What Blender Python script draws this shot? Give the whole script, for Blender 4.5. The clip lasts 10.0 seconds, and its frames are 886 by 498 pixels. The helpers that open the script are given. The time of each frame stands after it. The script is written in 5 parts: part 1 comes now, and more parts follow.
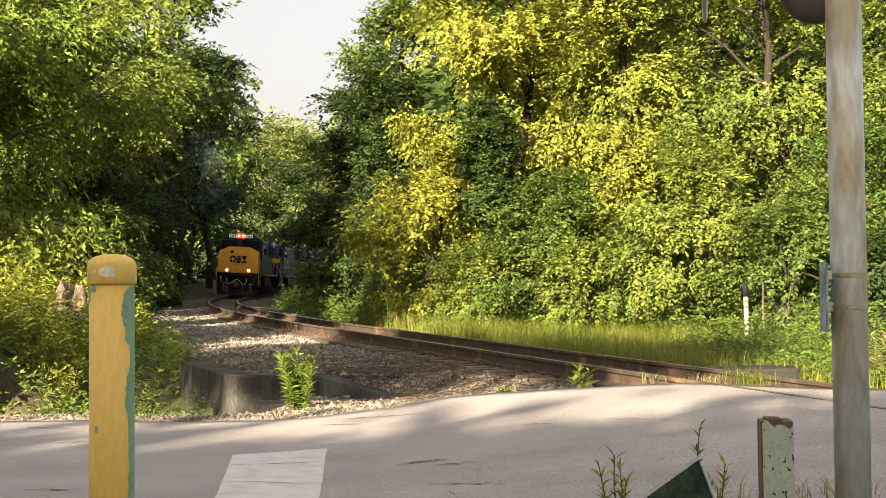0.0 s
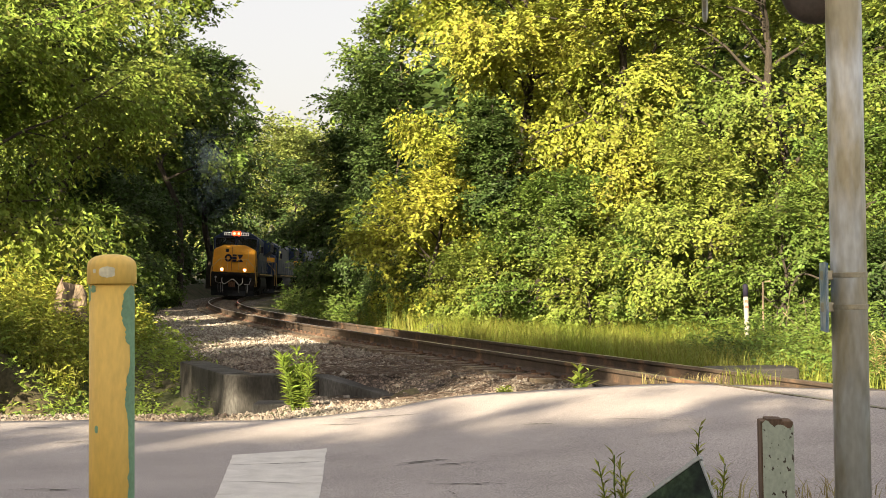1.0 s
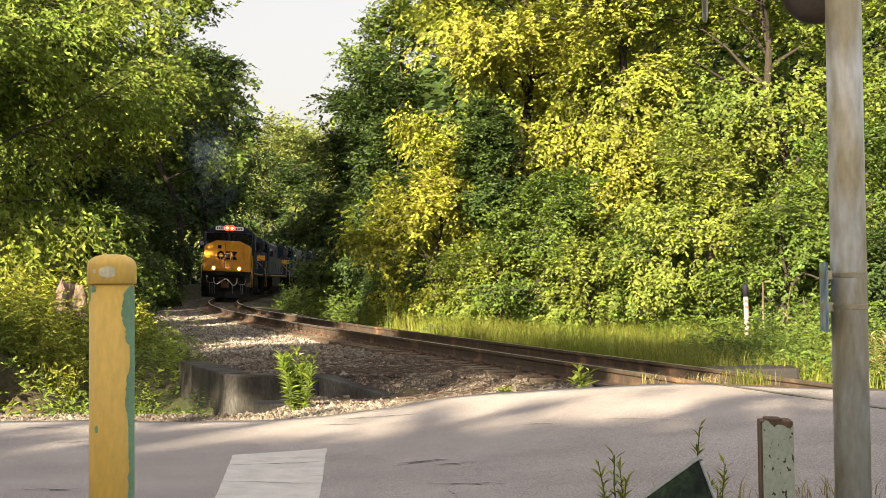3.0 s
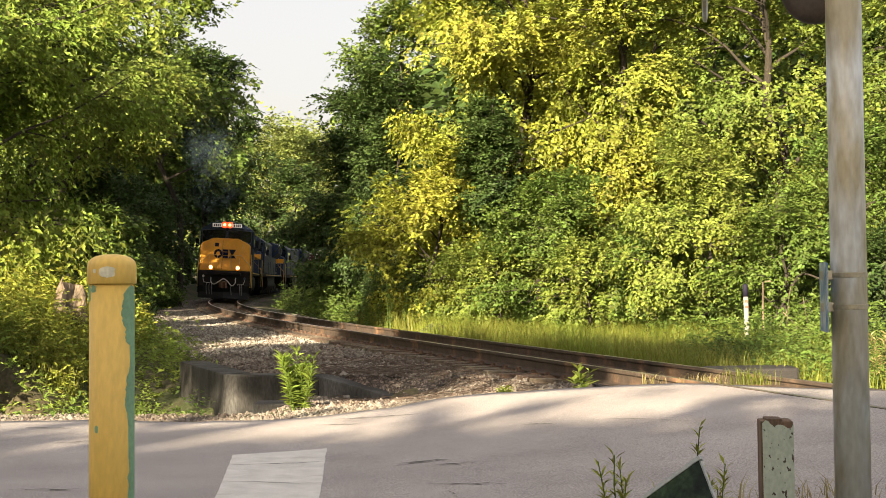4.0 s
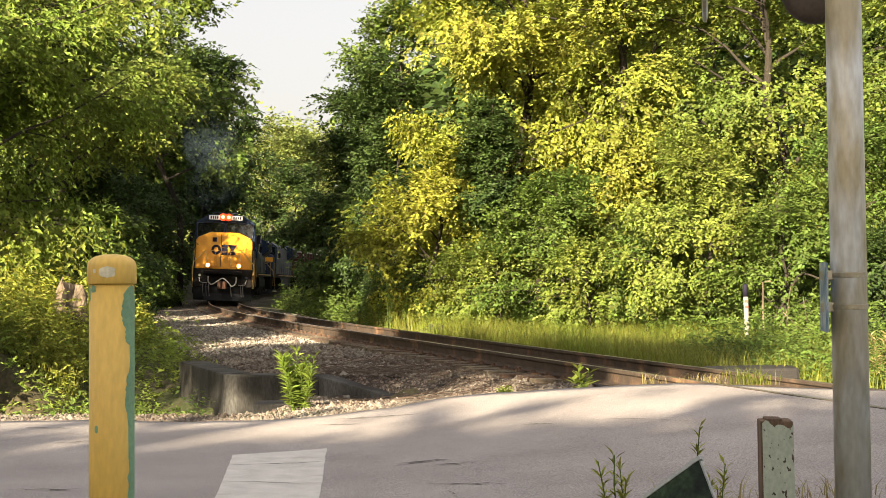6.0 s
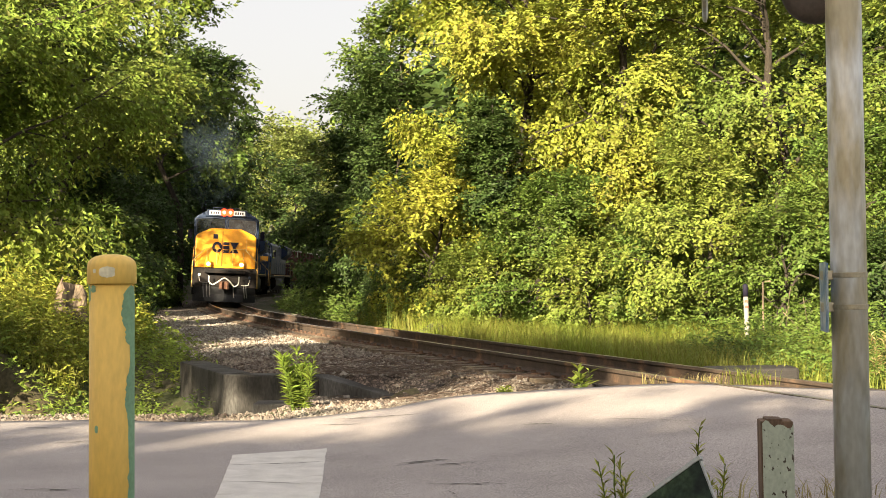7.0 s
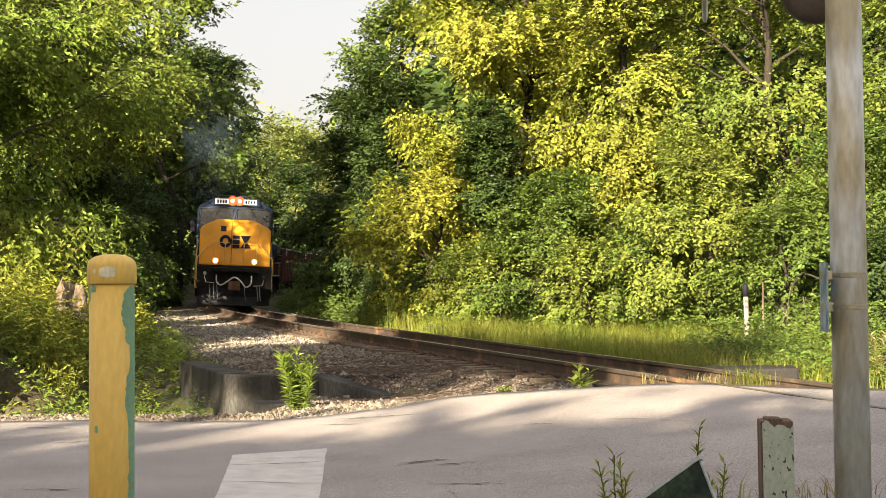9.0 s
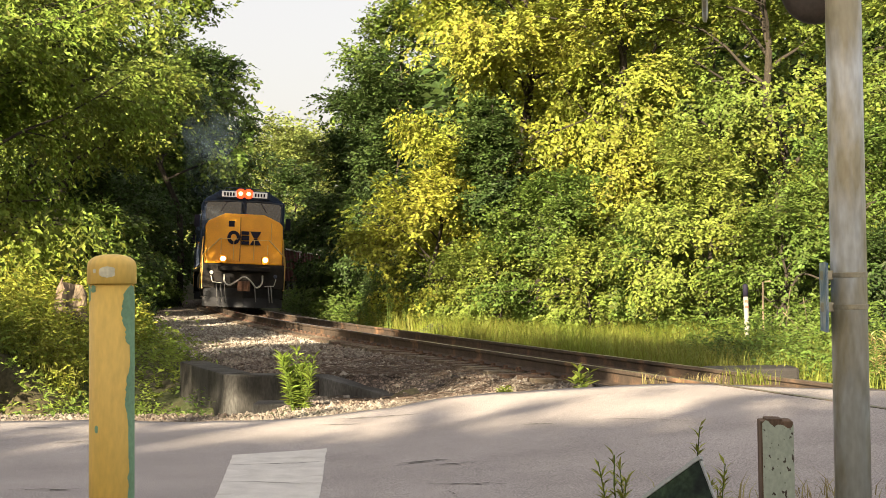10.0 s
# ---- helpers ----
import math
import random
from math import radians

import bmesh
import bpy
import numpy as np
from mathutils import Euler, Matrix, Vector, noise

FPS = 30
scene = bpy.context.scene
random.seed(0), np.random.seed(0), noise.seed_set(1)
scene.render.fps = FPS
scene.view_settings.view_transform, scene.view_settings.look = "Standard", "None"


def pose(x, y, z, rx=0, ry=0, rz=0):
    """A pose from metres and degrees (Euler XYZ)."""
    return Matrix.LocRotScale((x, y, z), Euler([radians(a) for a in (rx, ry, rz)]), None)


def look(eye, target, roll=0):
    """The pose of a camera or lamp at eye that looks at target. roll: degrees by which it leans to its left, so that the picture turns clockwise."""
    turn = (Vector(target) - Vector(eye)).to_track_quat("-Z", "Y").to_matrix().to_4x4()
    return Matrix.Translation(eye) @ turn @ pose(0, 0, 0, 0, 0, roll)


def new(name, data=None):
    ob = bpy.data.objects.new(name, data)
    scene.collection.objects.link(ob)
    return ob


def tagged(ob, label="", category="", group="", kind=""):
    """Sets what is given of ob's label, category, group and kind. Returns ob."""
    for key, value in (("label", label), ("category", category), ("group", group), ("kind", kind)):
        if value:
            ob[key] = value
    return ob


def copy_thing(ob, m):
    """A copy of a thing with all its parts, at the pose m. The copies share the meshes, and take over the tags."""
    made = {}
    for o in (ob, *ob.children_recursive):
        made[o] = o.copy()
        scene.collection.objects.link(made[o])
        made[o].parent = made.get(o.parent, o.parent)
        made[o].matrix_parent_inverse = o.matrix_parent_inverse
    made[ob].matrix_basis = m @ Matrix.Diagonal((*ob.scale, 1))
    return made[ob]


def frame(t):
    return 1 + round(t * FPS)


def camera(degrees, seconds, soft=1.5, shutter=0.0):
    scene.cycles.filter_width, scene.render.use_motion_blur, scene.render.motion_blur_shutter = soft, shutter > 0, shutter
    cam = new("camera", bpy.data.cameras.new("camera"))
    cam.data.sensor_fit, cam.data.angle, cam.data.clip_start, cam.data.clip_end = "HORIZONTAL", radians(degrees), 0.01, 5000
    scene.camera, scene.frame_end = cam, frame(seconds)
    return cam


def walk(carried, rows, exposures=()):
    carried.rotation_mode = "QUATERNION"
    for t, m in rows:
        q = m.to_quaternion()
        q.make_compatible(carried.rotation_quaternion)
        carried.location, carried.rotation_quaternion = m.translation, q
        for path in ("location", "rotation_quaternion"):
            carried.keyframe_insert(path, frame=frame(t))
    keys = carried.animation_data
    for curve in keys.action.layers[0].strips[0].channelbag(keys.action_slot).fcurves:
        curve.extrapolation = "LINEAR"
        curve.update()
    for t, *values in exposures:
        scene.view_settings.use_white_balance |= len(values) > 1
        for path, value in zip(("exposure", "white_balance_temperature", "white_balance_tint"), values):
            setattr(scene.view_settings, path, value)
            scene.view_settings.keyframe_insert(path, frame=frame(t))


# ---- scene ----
# ---- camera: a still tripod view, low beside the road ----
EYE = (0.0, 0.0, 1.25)
cam = camera(35.46, 10.0, soft=0.4)
VIEW = look(EYE, (0.0, 100.0, 1.25 + 2.31), roll=-0.26)
walk(cam, [(0.0, VIEW), (10.0, VIEW)], exposures=[(0.0, 2.3, 6800, 13), (10.0, 2.3, 6800, 13)])

# ---- world and sun: a low, warm evening sun from the left and behind ----
SUN_EL, SUN_AZ = 18.0, -155.0     # azimuth from the view direction, negative to the left
sun_dir = Vector((math.sin(radians(SUN_AZ)) * math.cos(radians(SUN_EL)),
                  math.cos(radians(SUN_AZ)) * math.cos(radians(SUN_EL)), math.sin(radians(SUN_EL))))
world = bpy.data.worlds.new("world")
scene.world = world
world.use_nodes = True
wn = world.node_tree.nodes
sky = wn.new("ShaderNodeTexSky")
sky.sky_type, sky.sun_disc = "NISHITA", False
sky.sun_elevation, sky.sun_rotation = radians(SUN_EL), radians(SUN_AZ)
sky.air_density, sky.dust_density, sky.ozone_density = 1.0, 5.0, 0.6
wn["Background"].inputs["Strength"].default_value = 0.066
haze = wn.new("ShaderNodeMix")                 # thin white evening haze over the whole sky
haze.data_type = "RGBA"
haze.inputs["Factor"].default_value, haze.inputs["B"].default_value = 0.7, (2.9, 2.74, 2.56, 1)
world.node_tree.links.new(sky.outputs["Color"], haze.inputs["A"])
world.node_tree.links.new(haze.outputs["Result"], wn["Background"].inputs["Color"])
sun = new("sun", bpy.data.lights.new("sun", "SUN"))
sun.data.energy, sun.data.angle, sun.data.color = 4.5, radians(0.6), (1.0, 0.85, 0.60)
sun.matrix_world = look(sun_dir * 80, (0, 0, 0))


# ---- materials ----
def material(name, base, rough=0.7, metal=0.0, vary=0.25, scale=8.0, fine=60.0, bump=0.25, second=None, mix_at=0.5,
             mix_scale=2.5, sharp=0.08, island=0.0, translucent=0.0, coords="Object", emission=0.0, spec=0.4, dist=0.01,
             stretch=(1, 1, 1), per_object=0.0, grain=None, cells=0.0):
    """Base colour with two scales of grain, an optional second colour in patches, and fine relief."""
    m = bpy.data.materials.new(name)
    m.use_nodes = True
    nt = m.node_tree
    n, link = nt.nodes, nt.links.new
    b = n["Principled BSDF"]
    b.inputs["Roughness"].default_value, b.inputs["Metallic"].default_value = rough, metal
    b.inputs["Specular IOR Level"].default_value = spec
    co = n.new("ShaderNodeTexCoord")
    mp = n.new("ShaderNodeMapping")
    mp.inputs["Scale"].default_value = stretch
    link(co.outputs[coords], mp.inputs["Vector"])

    def noise_tex(sc, detail=4.0):
        t = n.new("ShaderNodeTexNoise")
        t.inputs["Scale"].default_value, t.inputs["Detail"].default_value = sc, detail
        link(mp.outputs["Vector"], t.inputs["Vector"])
        return t.outputs["Fac"]

    def mixed(fac, a, c, mode="MIX"):
        x = n.new("ShaderNodeMix")
        x.data_type, x.blend_type = "RGBA", mode
        for socket, value in ((x.inputs["Factor"], fac), (x.inputs["A"], a), (x.inputs["B"], c)):
            if hasattr(value, "is_output"):
                link(value, socket)
            elif isinstance(value, tuple):
                socket.default_value = (*value, 1)
            else:
                socket.default_value = value
        return x.outputs["Result"]

    def ranged(fac, lo, hi, a=0.0, c=1.0):
        r = n.new("ShaderNodeMapRange")
        for key, value in (("From Min", lo), ("From Max", hi), ("To Min", a), ("To Max", c)):
            r.inputs[key].default_value = value
        link(fac, r.inputs["Value"])
        return r.outputs["Result"]

    colour = base
    if second:
        f = ranged(noise_tex(mix_scale, 6.0), mix_at - sharp, mix_at + sharp)
        colour = mixed(f, base, second)
    low, high = tuple(c * (1 - vary) for c in (1, 1, 1)), tuple(c * (1 + vary) for c in (1, 1, 1))
    g = mixed(ranged(noise_tex(scale), 0.3, 0.7), low, high)
    colour = mixed(1.0, colour, g, "MULTIPLY")
    k = vary if grain is None else grain
    g2 = mixed(ranged(noise_tex(fine, 2.0), 0.3, 0.7), (1 - k, 1 - k, 1 - k), (1 + k, 1 + k, 1 + k))
    colour = mixed(1.0, colour, g2, "MULTIPLY")
    if island or per_object:
        src = n.new("ShaderNodeNewGeometry").outputs["Random Per Island"] if island else n.new("ShaderNodeObjectInfo").outputs["Random"]
        k = island or per_object
        gi = mixed(src, tuple(c * (1 - k) for c in (1.12, 1.0, 1.0)), tuple(c * (1 + k) for c in (0.9, 1.0, 1.0)))
        colour = mixed(1.0, colour, gi, "MULTIPLY")
    if cells:                                          # packed stones: a tone for each, dark joints between
        vo, ve = n.new("ShaderNodeTexVoronoi"), n.new("ShaderNodeTexVoronoi")
        ve.feature = "DISTANCE_TO_EDGE"
        for v in (vo, ve):
            v.inputs["Scale"].default_value = cells
            link(mp.outputs["Vector"], v.inputs["Vector"])
        sep = n.new("ShaderNodeSeparateColor")
        link(vo.outputs["Color"], sep.inputs["Color"])
        colour = mixed(1.0, colour, mixed(sep.outputs["Red"], (0.45, 0.45, 0.45), (1.6, 1.55, 1.5)), "MULTIPLY")
        colour = mixed(ranged(ve.outputs["Distance"], 0.02, 0.14, 0.85, 0.0), colour, (0.02, 0.017, 0.014))
    link(colour, b.inputs["Base Color"])
    if bump:
        bp = n.new("ShaderNodeBump")
        bp.inputs["Strength"].default_value, bp.inputs["Distance"].default_value = bump, dist
        link(noise_tex(fine, 5.0), bp.inputs["Height"])
        link(bp.outputs["Normal"], b.inputs["Normal"])
    if emission:
        b.inputs["Emission Color"].default_value = (*base, 1)
        b.inputs["Emission Strength"].default_value = emission
    if translucent:
        tr = n.new("ShaderNodeBsdfTranslucent")
        link(colour, tr.inputs["Color"])
        ms = n.new("ShaderNodeMixShader")
        ms.inputs["Fac"].default_value = translucent
        link(b.outputs["BSDF"], ms.inputs[1])
        link(tr.outputs["BSDF"], ms.inputs[2])
        link(ms.outputs["Shader"], n["Material Output"].inputs["Surface"])
    return m


def leaf_material(name, base, young, patch=0.35):
    return material(name, base, rough=0.58, vary=0.14, scale=0.9, fine=7.0, bump=0.0, second=young, mix_at=0.5,
                    mix_scale=patch, sharp=0.12, island=0.5, translucent=0.28, spec=0.3)


M_YELLOW = leaf_material("leaf_yellow", (0.265, 0.265, 0.036), (0.19, 0.23, 0.032))
M_LIME = leaf_material("leaf_lime", (0.175, 0.21, 0.036), (0.115, 0.165, 0.03))
M_GOLD = leaf_material("leaf_gold", (0.235, 0.245, 0.036), (0.165, 0.205, 0.032))
M_FRESH = leaf_material("leaf_fresh", (0.15, 0.22, 0.034), (0.185, 0.225, 0.036))
M_GREEN = leaf_material("leaf_green", (0.08, 0.13, 0.024), (0.115, 0.16, 0.028))
# dark green; the shade inside the woods is put into this colour
M_DEEP = leaf_material("leaf_dark_shaded", (0.038, 0.068, 0.018), (0.055, 0.09, 0.02))
# bright paleness of the far trees is put into this colour
M_FAR = leaf_material("leaf_far_paled", (0.19, 0.22, 0.055), (0.15, 0.19, 0.05), 0.12)
M_GRASS = material("grass_blades", (0.17, 0.215, 0.028), rough=0.6, vary=0.2, scale=1.2, fine=9, bump=0, second=(0.20, 0.21, 0.04),
                   mix_scale=0.6, island=0.25, translucent=0.35)
M_DRYGRASS = material("dry_grass", (0.26, 0.22, 0.09), rough=0.7, vary=0.2, bump=0, island=0.3, translucent=0.3)
M_BARK = material("bark", (0.032, 0.027, 0.021), rough=0.95, vary=0.35, scale=5, fine=30, bump=0.8, stretch=(1, 1, 0.25), dist=0.03)
M_SOIL = material("soil", (0.075, 0.065, 0.035), rough=1.0, vary=0.35, scale=1.5, fine=18, bump=0.6, second=(0.045, 0.055, 0.02),
                  mix_scale=0.8, dist=0.03)
M_ASPHALT = material("asphalt", (0.355, 0.328, 0.322), rough=0.92, vary=0.13, scale=1.3, fine=95, bump=0.8, second=(0.31, 0.286, 0.28),
                     mix_scale=0.7, sharp=0.2, dist=0.008, grain=0.45)
M_CRACK = material("asphalt_crack", (0.05, 0.045, 0.04), rough=1.0, vary=0.3, bump=0.5)
M_PAINT = material("road_paint", (0.60, 0.585, 0.56), rough=0.8, vary=0.12, scale=6, fine=110, bump=0.5, second=(0.48, 0.46, 0.435),
                   mix_at=0.66, mix_scale=3.5, sharp=0.03, dist=0.006)
M_STONE = material("ballast_stone", (0.28, 0.253, 0.228), rough=0.95, vary=0.25, scale=0.7, fine=40, bump=0.3, second=(0.24, 0.20, 0.165),
                   mix_scale=0.35, sharp=0.15, island=0.55)
# brown dirt and litter, with the roadside shade also put into the tone
M_DIRTY = material("dirty_shaded_stone", (0.18, 0.156, 0.136), rough=0.95, vary=0.3, scale=0.9, fine=40, bump=0.3, second=(0.13, 0.10, 0.08),
                   mix_scale=0.6, sharp=0.15, island=0.55)
M_BED = material("ballast_bed", (0.21, 0.185, 0.16), rough=1.0, vary=0.45, scale=14, fine=45, bump=1.0, second=(0.13, 0.10, 0.08),
                 mix_scale=0.5, sharp=0.15, dist=0.04, cells=19.0)
# stained concrete, its base colour darkened to stand for the headwall's shade
M_CONCRETE = material("old_concrete_shaded", (0.066, 0.066, 0.063), rough=0.95, vary=0.3, scale=3, fine=40, bump=0.6, second=(0.024, 0.023, 0.021),
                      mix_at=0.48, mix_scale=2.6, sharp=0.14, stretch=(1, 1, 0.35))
# brown rust; the lighter orange patches are sunlit spots painted in
M_RAIL = material("rail_rust_sunspots", (0.055, 0.040, 0.030), rough=0.85, vary=0.3, scale=6, fine=60, bump=0.4, second=(0.17, 0.10, 0.058),
                  mix_at=0.62, mix_scale=1.6, sharp=0.07)
M_RAILTOP = material("rail_head_worn", (0.34, 0.30, 0.26), rough=0.35, metal=0.9, vary=0.15, scale=8, fine=70, bump=0.1)
M_TIE = material("tie_wood", (0.085, 0.062, 0.045), rough=0.95, vary=0.4, scale=6, fine=40, bump=0.8, second=(0.14, 0.11, 0.08),
                 stretch=(3, 0.4, 1), per_object=0.3)
M_STEELDARK = material("rusty_steel", (0.09, 0.055, 0.038), rough=0.85, vary=0.3, bump=0.4)
M_TWIG = material("dead_wood", (0.085, 0.062, 0.048), rough=0.95, vary=0.3, bump=0.3, island=0.35)


# ---- building helpers ----
def mesh_from(name, verts, faces, smooth=False):
    """A mesh from arrays: verts (n, 3), faces (m, k)."""
    verts, faces = np.asarray(verts, dtype=np.float32), np.asarray(faces, dtype=np.int32)
    me = bpy.data.meshes.new(name)
    k = faces.shape[1]
    me.vertices.add(len(verts))
    me.vertices.foreach_set("co", verts.ravel())
    me.loops.add(faces.size)
    me.loops.foreach_set("vertex_index", faces.ravel())
    me.polygons.add(len(faces))
    me.polygons.foreach_set("loop_start", np.arange(0, faces.size, k, dtype=np.int32))
    me.polygons.foreach_set("use_smooth", np.full(len(faces), smooth, dtype=bool))
    me.update(calc_edges=True)
    return me


def attach(name, me, mat, parent=None, label="", m=None):
    ob = new(name, me)
    if mat and not me.materials:
        me.materials.append(mat)
    ob.parent = parent
    if m is not None:
        ob.matrix_basis = m
    if label:
        tagged(ob, label)
    return ob


def part(name, bm, mat, parent=None, label="", m=None, smooth=False):
    me = bpy.data.meshes.new(name)
    bm.to_mesh(me)
    bm.free()
    if smooth:
        me.shade_smooth()
    return attach(name, me, mat, parent, label, m)


def thing(name, label, category, m=None, group="", kind=""):
    ob = tagged(new(name), label, category, group, kind)
    if m is not None:
        ob.matrix_basis = m
    return ob


def add_box(bm, x0, x1, y0, y1, z0, z1, bevel=0.0, m=None):
    vs = bmesh.ops.create_cube(bm, size=1.0)["verts"]
    for v in vs:
        v.co = Vector(((x0 + x1) / 2 + v.co.x * (x1 - x0), (y0 + y1) / 2 + v.co.y * (y1 - y0), (z0 + z1) / 2 + v.co.z * (z1 - z0)))
    if bevel:
        es = list({e for v in vs for e in v.link_edges})
        vs = list({v for f in bmesh.ops.bevel(bm, geom=es, offset=bevel, segments=2, affect="EDGES", profile=0.6)["faces"] for v in f.verts} | {v for v in vs if v.is_valid})
    if m is not None:
        bmesh.ops.transform(bm, matrix=m, verts=vs)
    return bm


def box(x0, x1, y0, y1, z0, z1, bevel=0.0, m=None):
    return add_box(bmesh.new(), x0, x1, y0, y1, z0, z1, bevel, m)


def add_prism(bm, outline, axis, a, b, bevel=0.0):
    """A closed outline (pairs) extruded from a to b along axis 0, 1 or 2; the pairs are the other two axes in order."""
    def at(p, c):
        q = list(p)
        q.insert(axis, c)
        return q
    va, vb = [bm.verts.new(at(p, a)) for p in outline], [bm.verts.new(at(p, b)) for p in outline]
    fs = [bm.faces.new(va), bm.faces.new(vb[::-1])]
    k = len(outline)
    for i in range(k):
        fs.append(bm.faces.new((va[i], vb[i], vb[(i + 1) % k], va[(i + 1) % k])))
    bmesh.ops.recalc_face_normals(bm, faces=fs)
    if bevel:
        bmesh.ops.bevel(bm, geom=list({e for f in fs for e in f.edges}), offset=bevel, segments=2, affect="EDGES", profile=0.6)
    return bm


def prism(outline, axis, a, b, bevel=0.0):
    return add_prism(bmesh.new(), outline, axis, a, b, bevel)


def tube_arrays(points, radii, sides=6):
    """Verts and quads of a tapered tube along points."""
    P = np.asarray(points, float)
    T = np.gradient(P, axis=0)
    T /= np.linalg.norm(T, axis=1)[:, None] + 1e-9
    ref = np.array([0.0, 0.0, 1.0]) if abs(T[0][2]) < 0.8 else np.array([1.0, 0.0, 0.0])
    U = np.cross(T, ref)
    U /= np.linalg.norm(U, axis=1)[:, None] + 1e-9
    W = np.cross(T, U)
    a = np.arange(sides) * 2 * np.pi / sides
    R = np.broadcast_to(np.asarray(radii, float), (len(P),))
    V = P[:, None] + R[:, None, None] * (np.cos(a)[None, :, None] * U[:, None] + np.sin(a)[None, :, None] * W[:, None])
    i, j = np.meshgrid(np.arange(len(P) - 1), np.arange(sides), indexing="ij")
    j2 = (j + 1) % sides
    F = np.stack([i * sides + j, i * sides + j2, (i + 1) * sides + j2, (i + 1) * sides + j], -1).reshape(-1, 4)
    return V.reshape(-1, 3), F


def add_tube(bm, points, r, sides=8):
    V, F = tube_arrays(points, r, sides)
    vs = [bm.verts.new(v) for v in V]
    for f in F:
        bm.faces.new([vs[i] for i in f])
    bm.faces.new(vs[:sides])
    bm.faces.new(vs[-sides:][::-1])
    return bm


def tube(points, r, sides=8):
    return add_tube(bmesh.new(), points, r, sides)


def joined(pieces):
    """Several (verts, faces) as one."""
    V, F, n = [], [], 0
    for v, f in pieces:
        V.append(v), F.append(f + n)
        n += len(v)
    return np.concatenate(V), np.concatenate(F)


def smooth_path(points, n=24):
    """A Catmull-Rom path through a few points."""
    P = [Vector(p) for p in points]
    P = [P[0] * 2 - P[1]] + P + [P[-1] * 2 - P[-2]]
    out = []
    for i in range(1, len(P) - 2):
        a, b, c, d = P[i - 1:i + 3]
        for k in range(n):
            t = k / n
            out.append(0.5 * (2 * b + (c - a) * t + (2 * a - 5 * b + 4 * c - d) * t * t + (3 * b - a - 3 * c + d) * t ** 3))
    return out + [P[-2]]


# ---- the railway's line: a long curve, banked towards its inner side ----
LINE_DS = 0.5
LINE_S = np.arange(-44.0, 260.0, LINE_DS)
LINE_K = np.interp(LINE_S, [-6, 0, 36, 54, 72, 90, 108, 126], [0, -0.0032, -0.0031, -0.0029, -0.0027, -0.0025, -0.0024, -0.0022])
LINE_TH = np.cumsum(LINE_K) * LINE_DS
LINE_TH += 0.2852 - np.interp(0.0, LINE_S, LINE_TH)
LINE_X = np.cumsum(-np.sin(LINE_TH)) * LINE_DS
LINE_Y = np.cumsum(np.cos(LINE_TH)) * LINE_DS
LINE_X += -2.795 - np.interp(0.0, LINE_S, LINE_X)
LINE_Y += 33.937 - np.interp(0.0, LINE_S, LINE_Y)
RAIL_Z, BANK = 0.2145, 0.063 / 1.505
HALF_GAUGE = 0.7525


def on_line(s, d=0.0):
    """The place at arc s, d metres to the near side of the centre line; and the heading."""
    th = np.interp(s, LINE_S, LINE_TH)
    return (np.interp(s, LINE_S, LINE_X) - d * np.cos(th), np.interp(s, LINE_S, LINE_Y) - d * np.sin(th), th)


def line_coords(x, y):
    """Arc and offset (near side positive) of places."""
    x, y = np.atleast_1d(x).astype(float), np.atleast_1d(y).astype(float)
    best = np.empty(len(x), int)
    for a in range(0, len(x), 4000):
        q = slice(a, a + 4000)
        best[q] = ((x[q, None] - LINE_X) ** 2 + (y[q, None] - LINE_Y) ** 2).argmin(1)
    th = LINE_TH[best]
    d = -(x - LINE_X[best]) * np.cos(th) - (y - LINE_Y[best]) * np.sin(th)
    return LINE_S[best], d


def soft_step(v, a, b):
    t = np.clip((v - a) / (b - a), 0, 1)
    return t * t * (3 - 2 * t)


def bumps(x, y, scale, seed=0.0):
    """Cheap smooth unevenness between -1 and 1."""
    x, y = x / scale + seed, y / scale - seed
    return (np.sin(x * 1.7 + np.sin(y * 1.3)) + np.sin(y * 2.1 + 1.3 * np.sin(x * 0.9 + 2)) + np.sin((x + y) * 3.1 + 1) * 0.5) / 2.5


ROAD_FAR, ROAD_NEAR = 13.4, 6.7


def road_edge(x):
    """Where the asphalt ends on the far side: nearer on the left, where gravel has washed over it."""
    return ROAD_FAR - 0.85 * soft_step(-x, -0.4, 1.4)


def road_height(x, y):
    s, d = line_coords(x, y)
    return (0.209 + BANK * np.clip(d, -1.0, 1.0)) * soft_step(-np.abs(d), -5.5, -1.0)


def road_slope(x, y, z):
    """The gravel slope from the road's edge down to the culvert's wall."""
    wall = 18.8 - 0.352 * (x + 2.97)
    k = soft_step(-x, -0.9, 0.9) * soft_step(wall + 0.48 - y, 0.0, 0.25)
    return z * (1 - k) + np.minimum(z, -(0.065 + 0.11 * soft_step(-x, 1.7, 2.5)) * (y - 13.3) + 0.02 * bumps(x, y, 0.5, 9)) * k


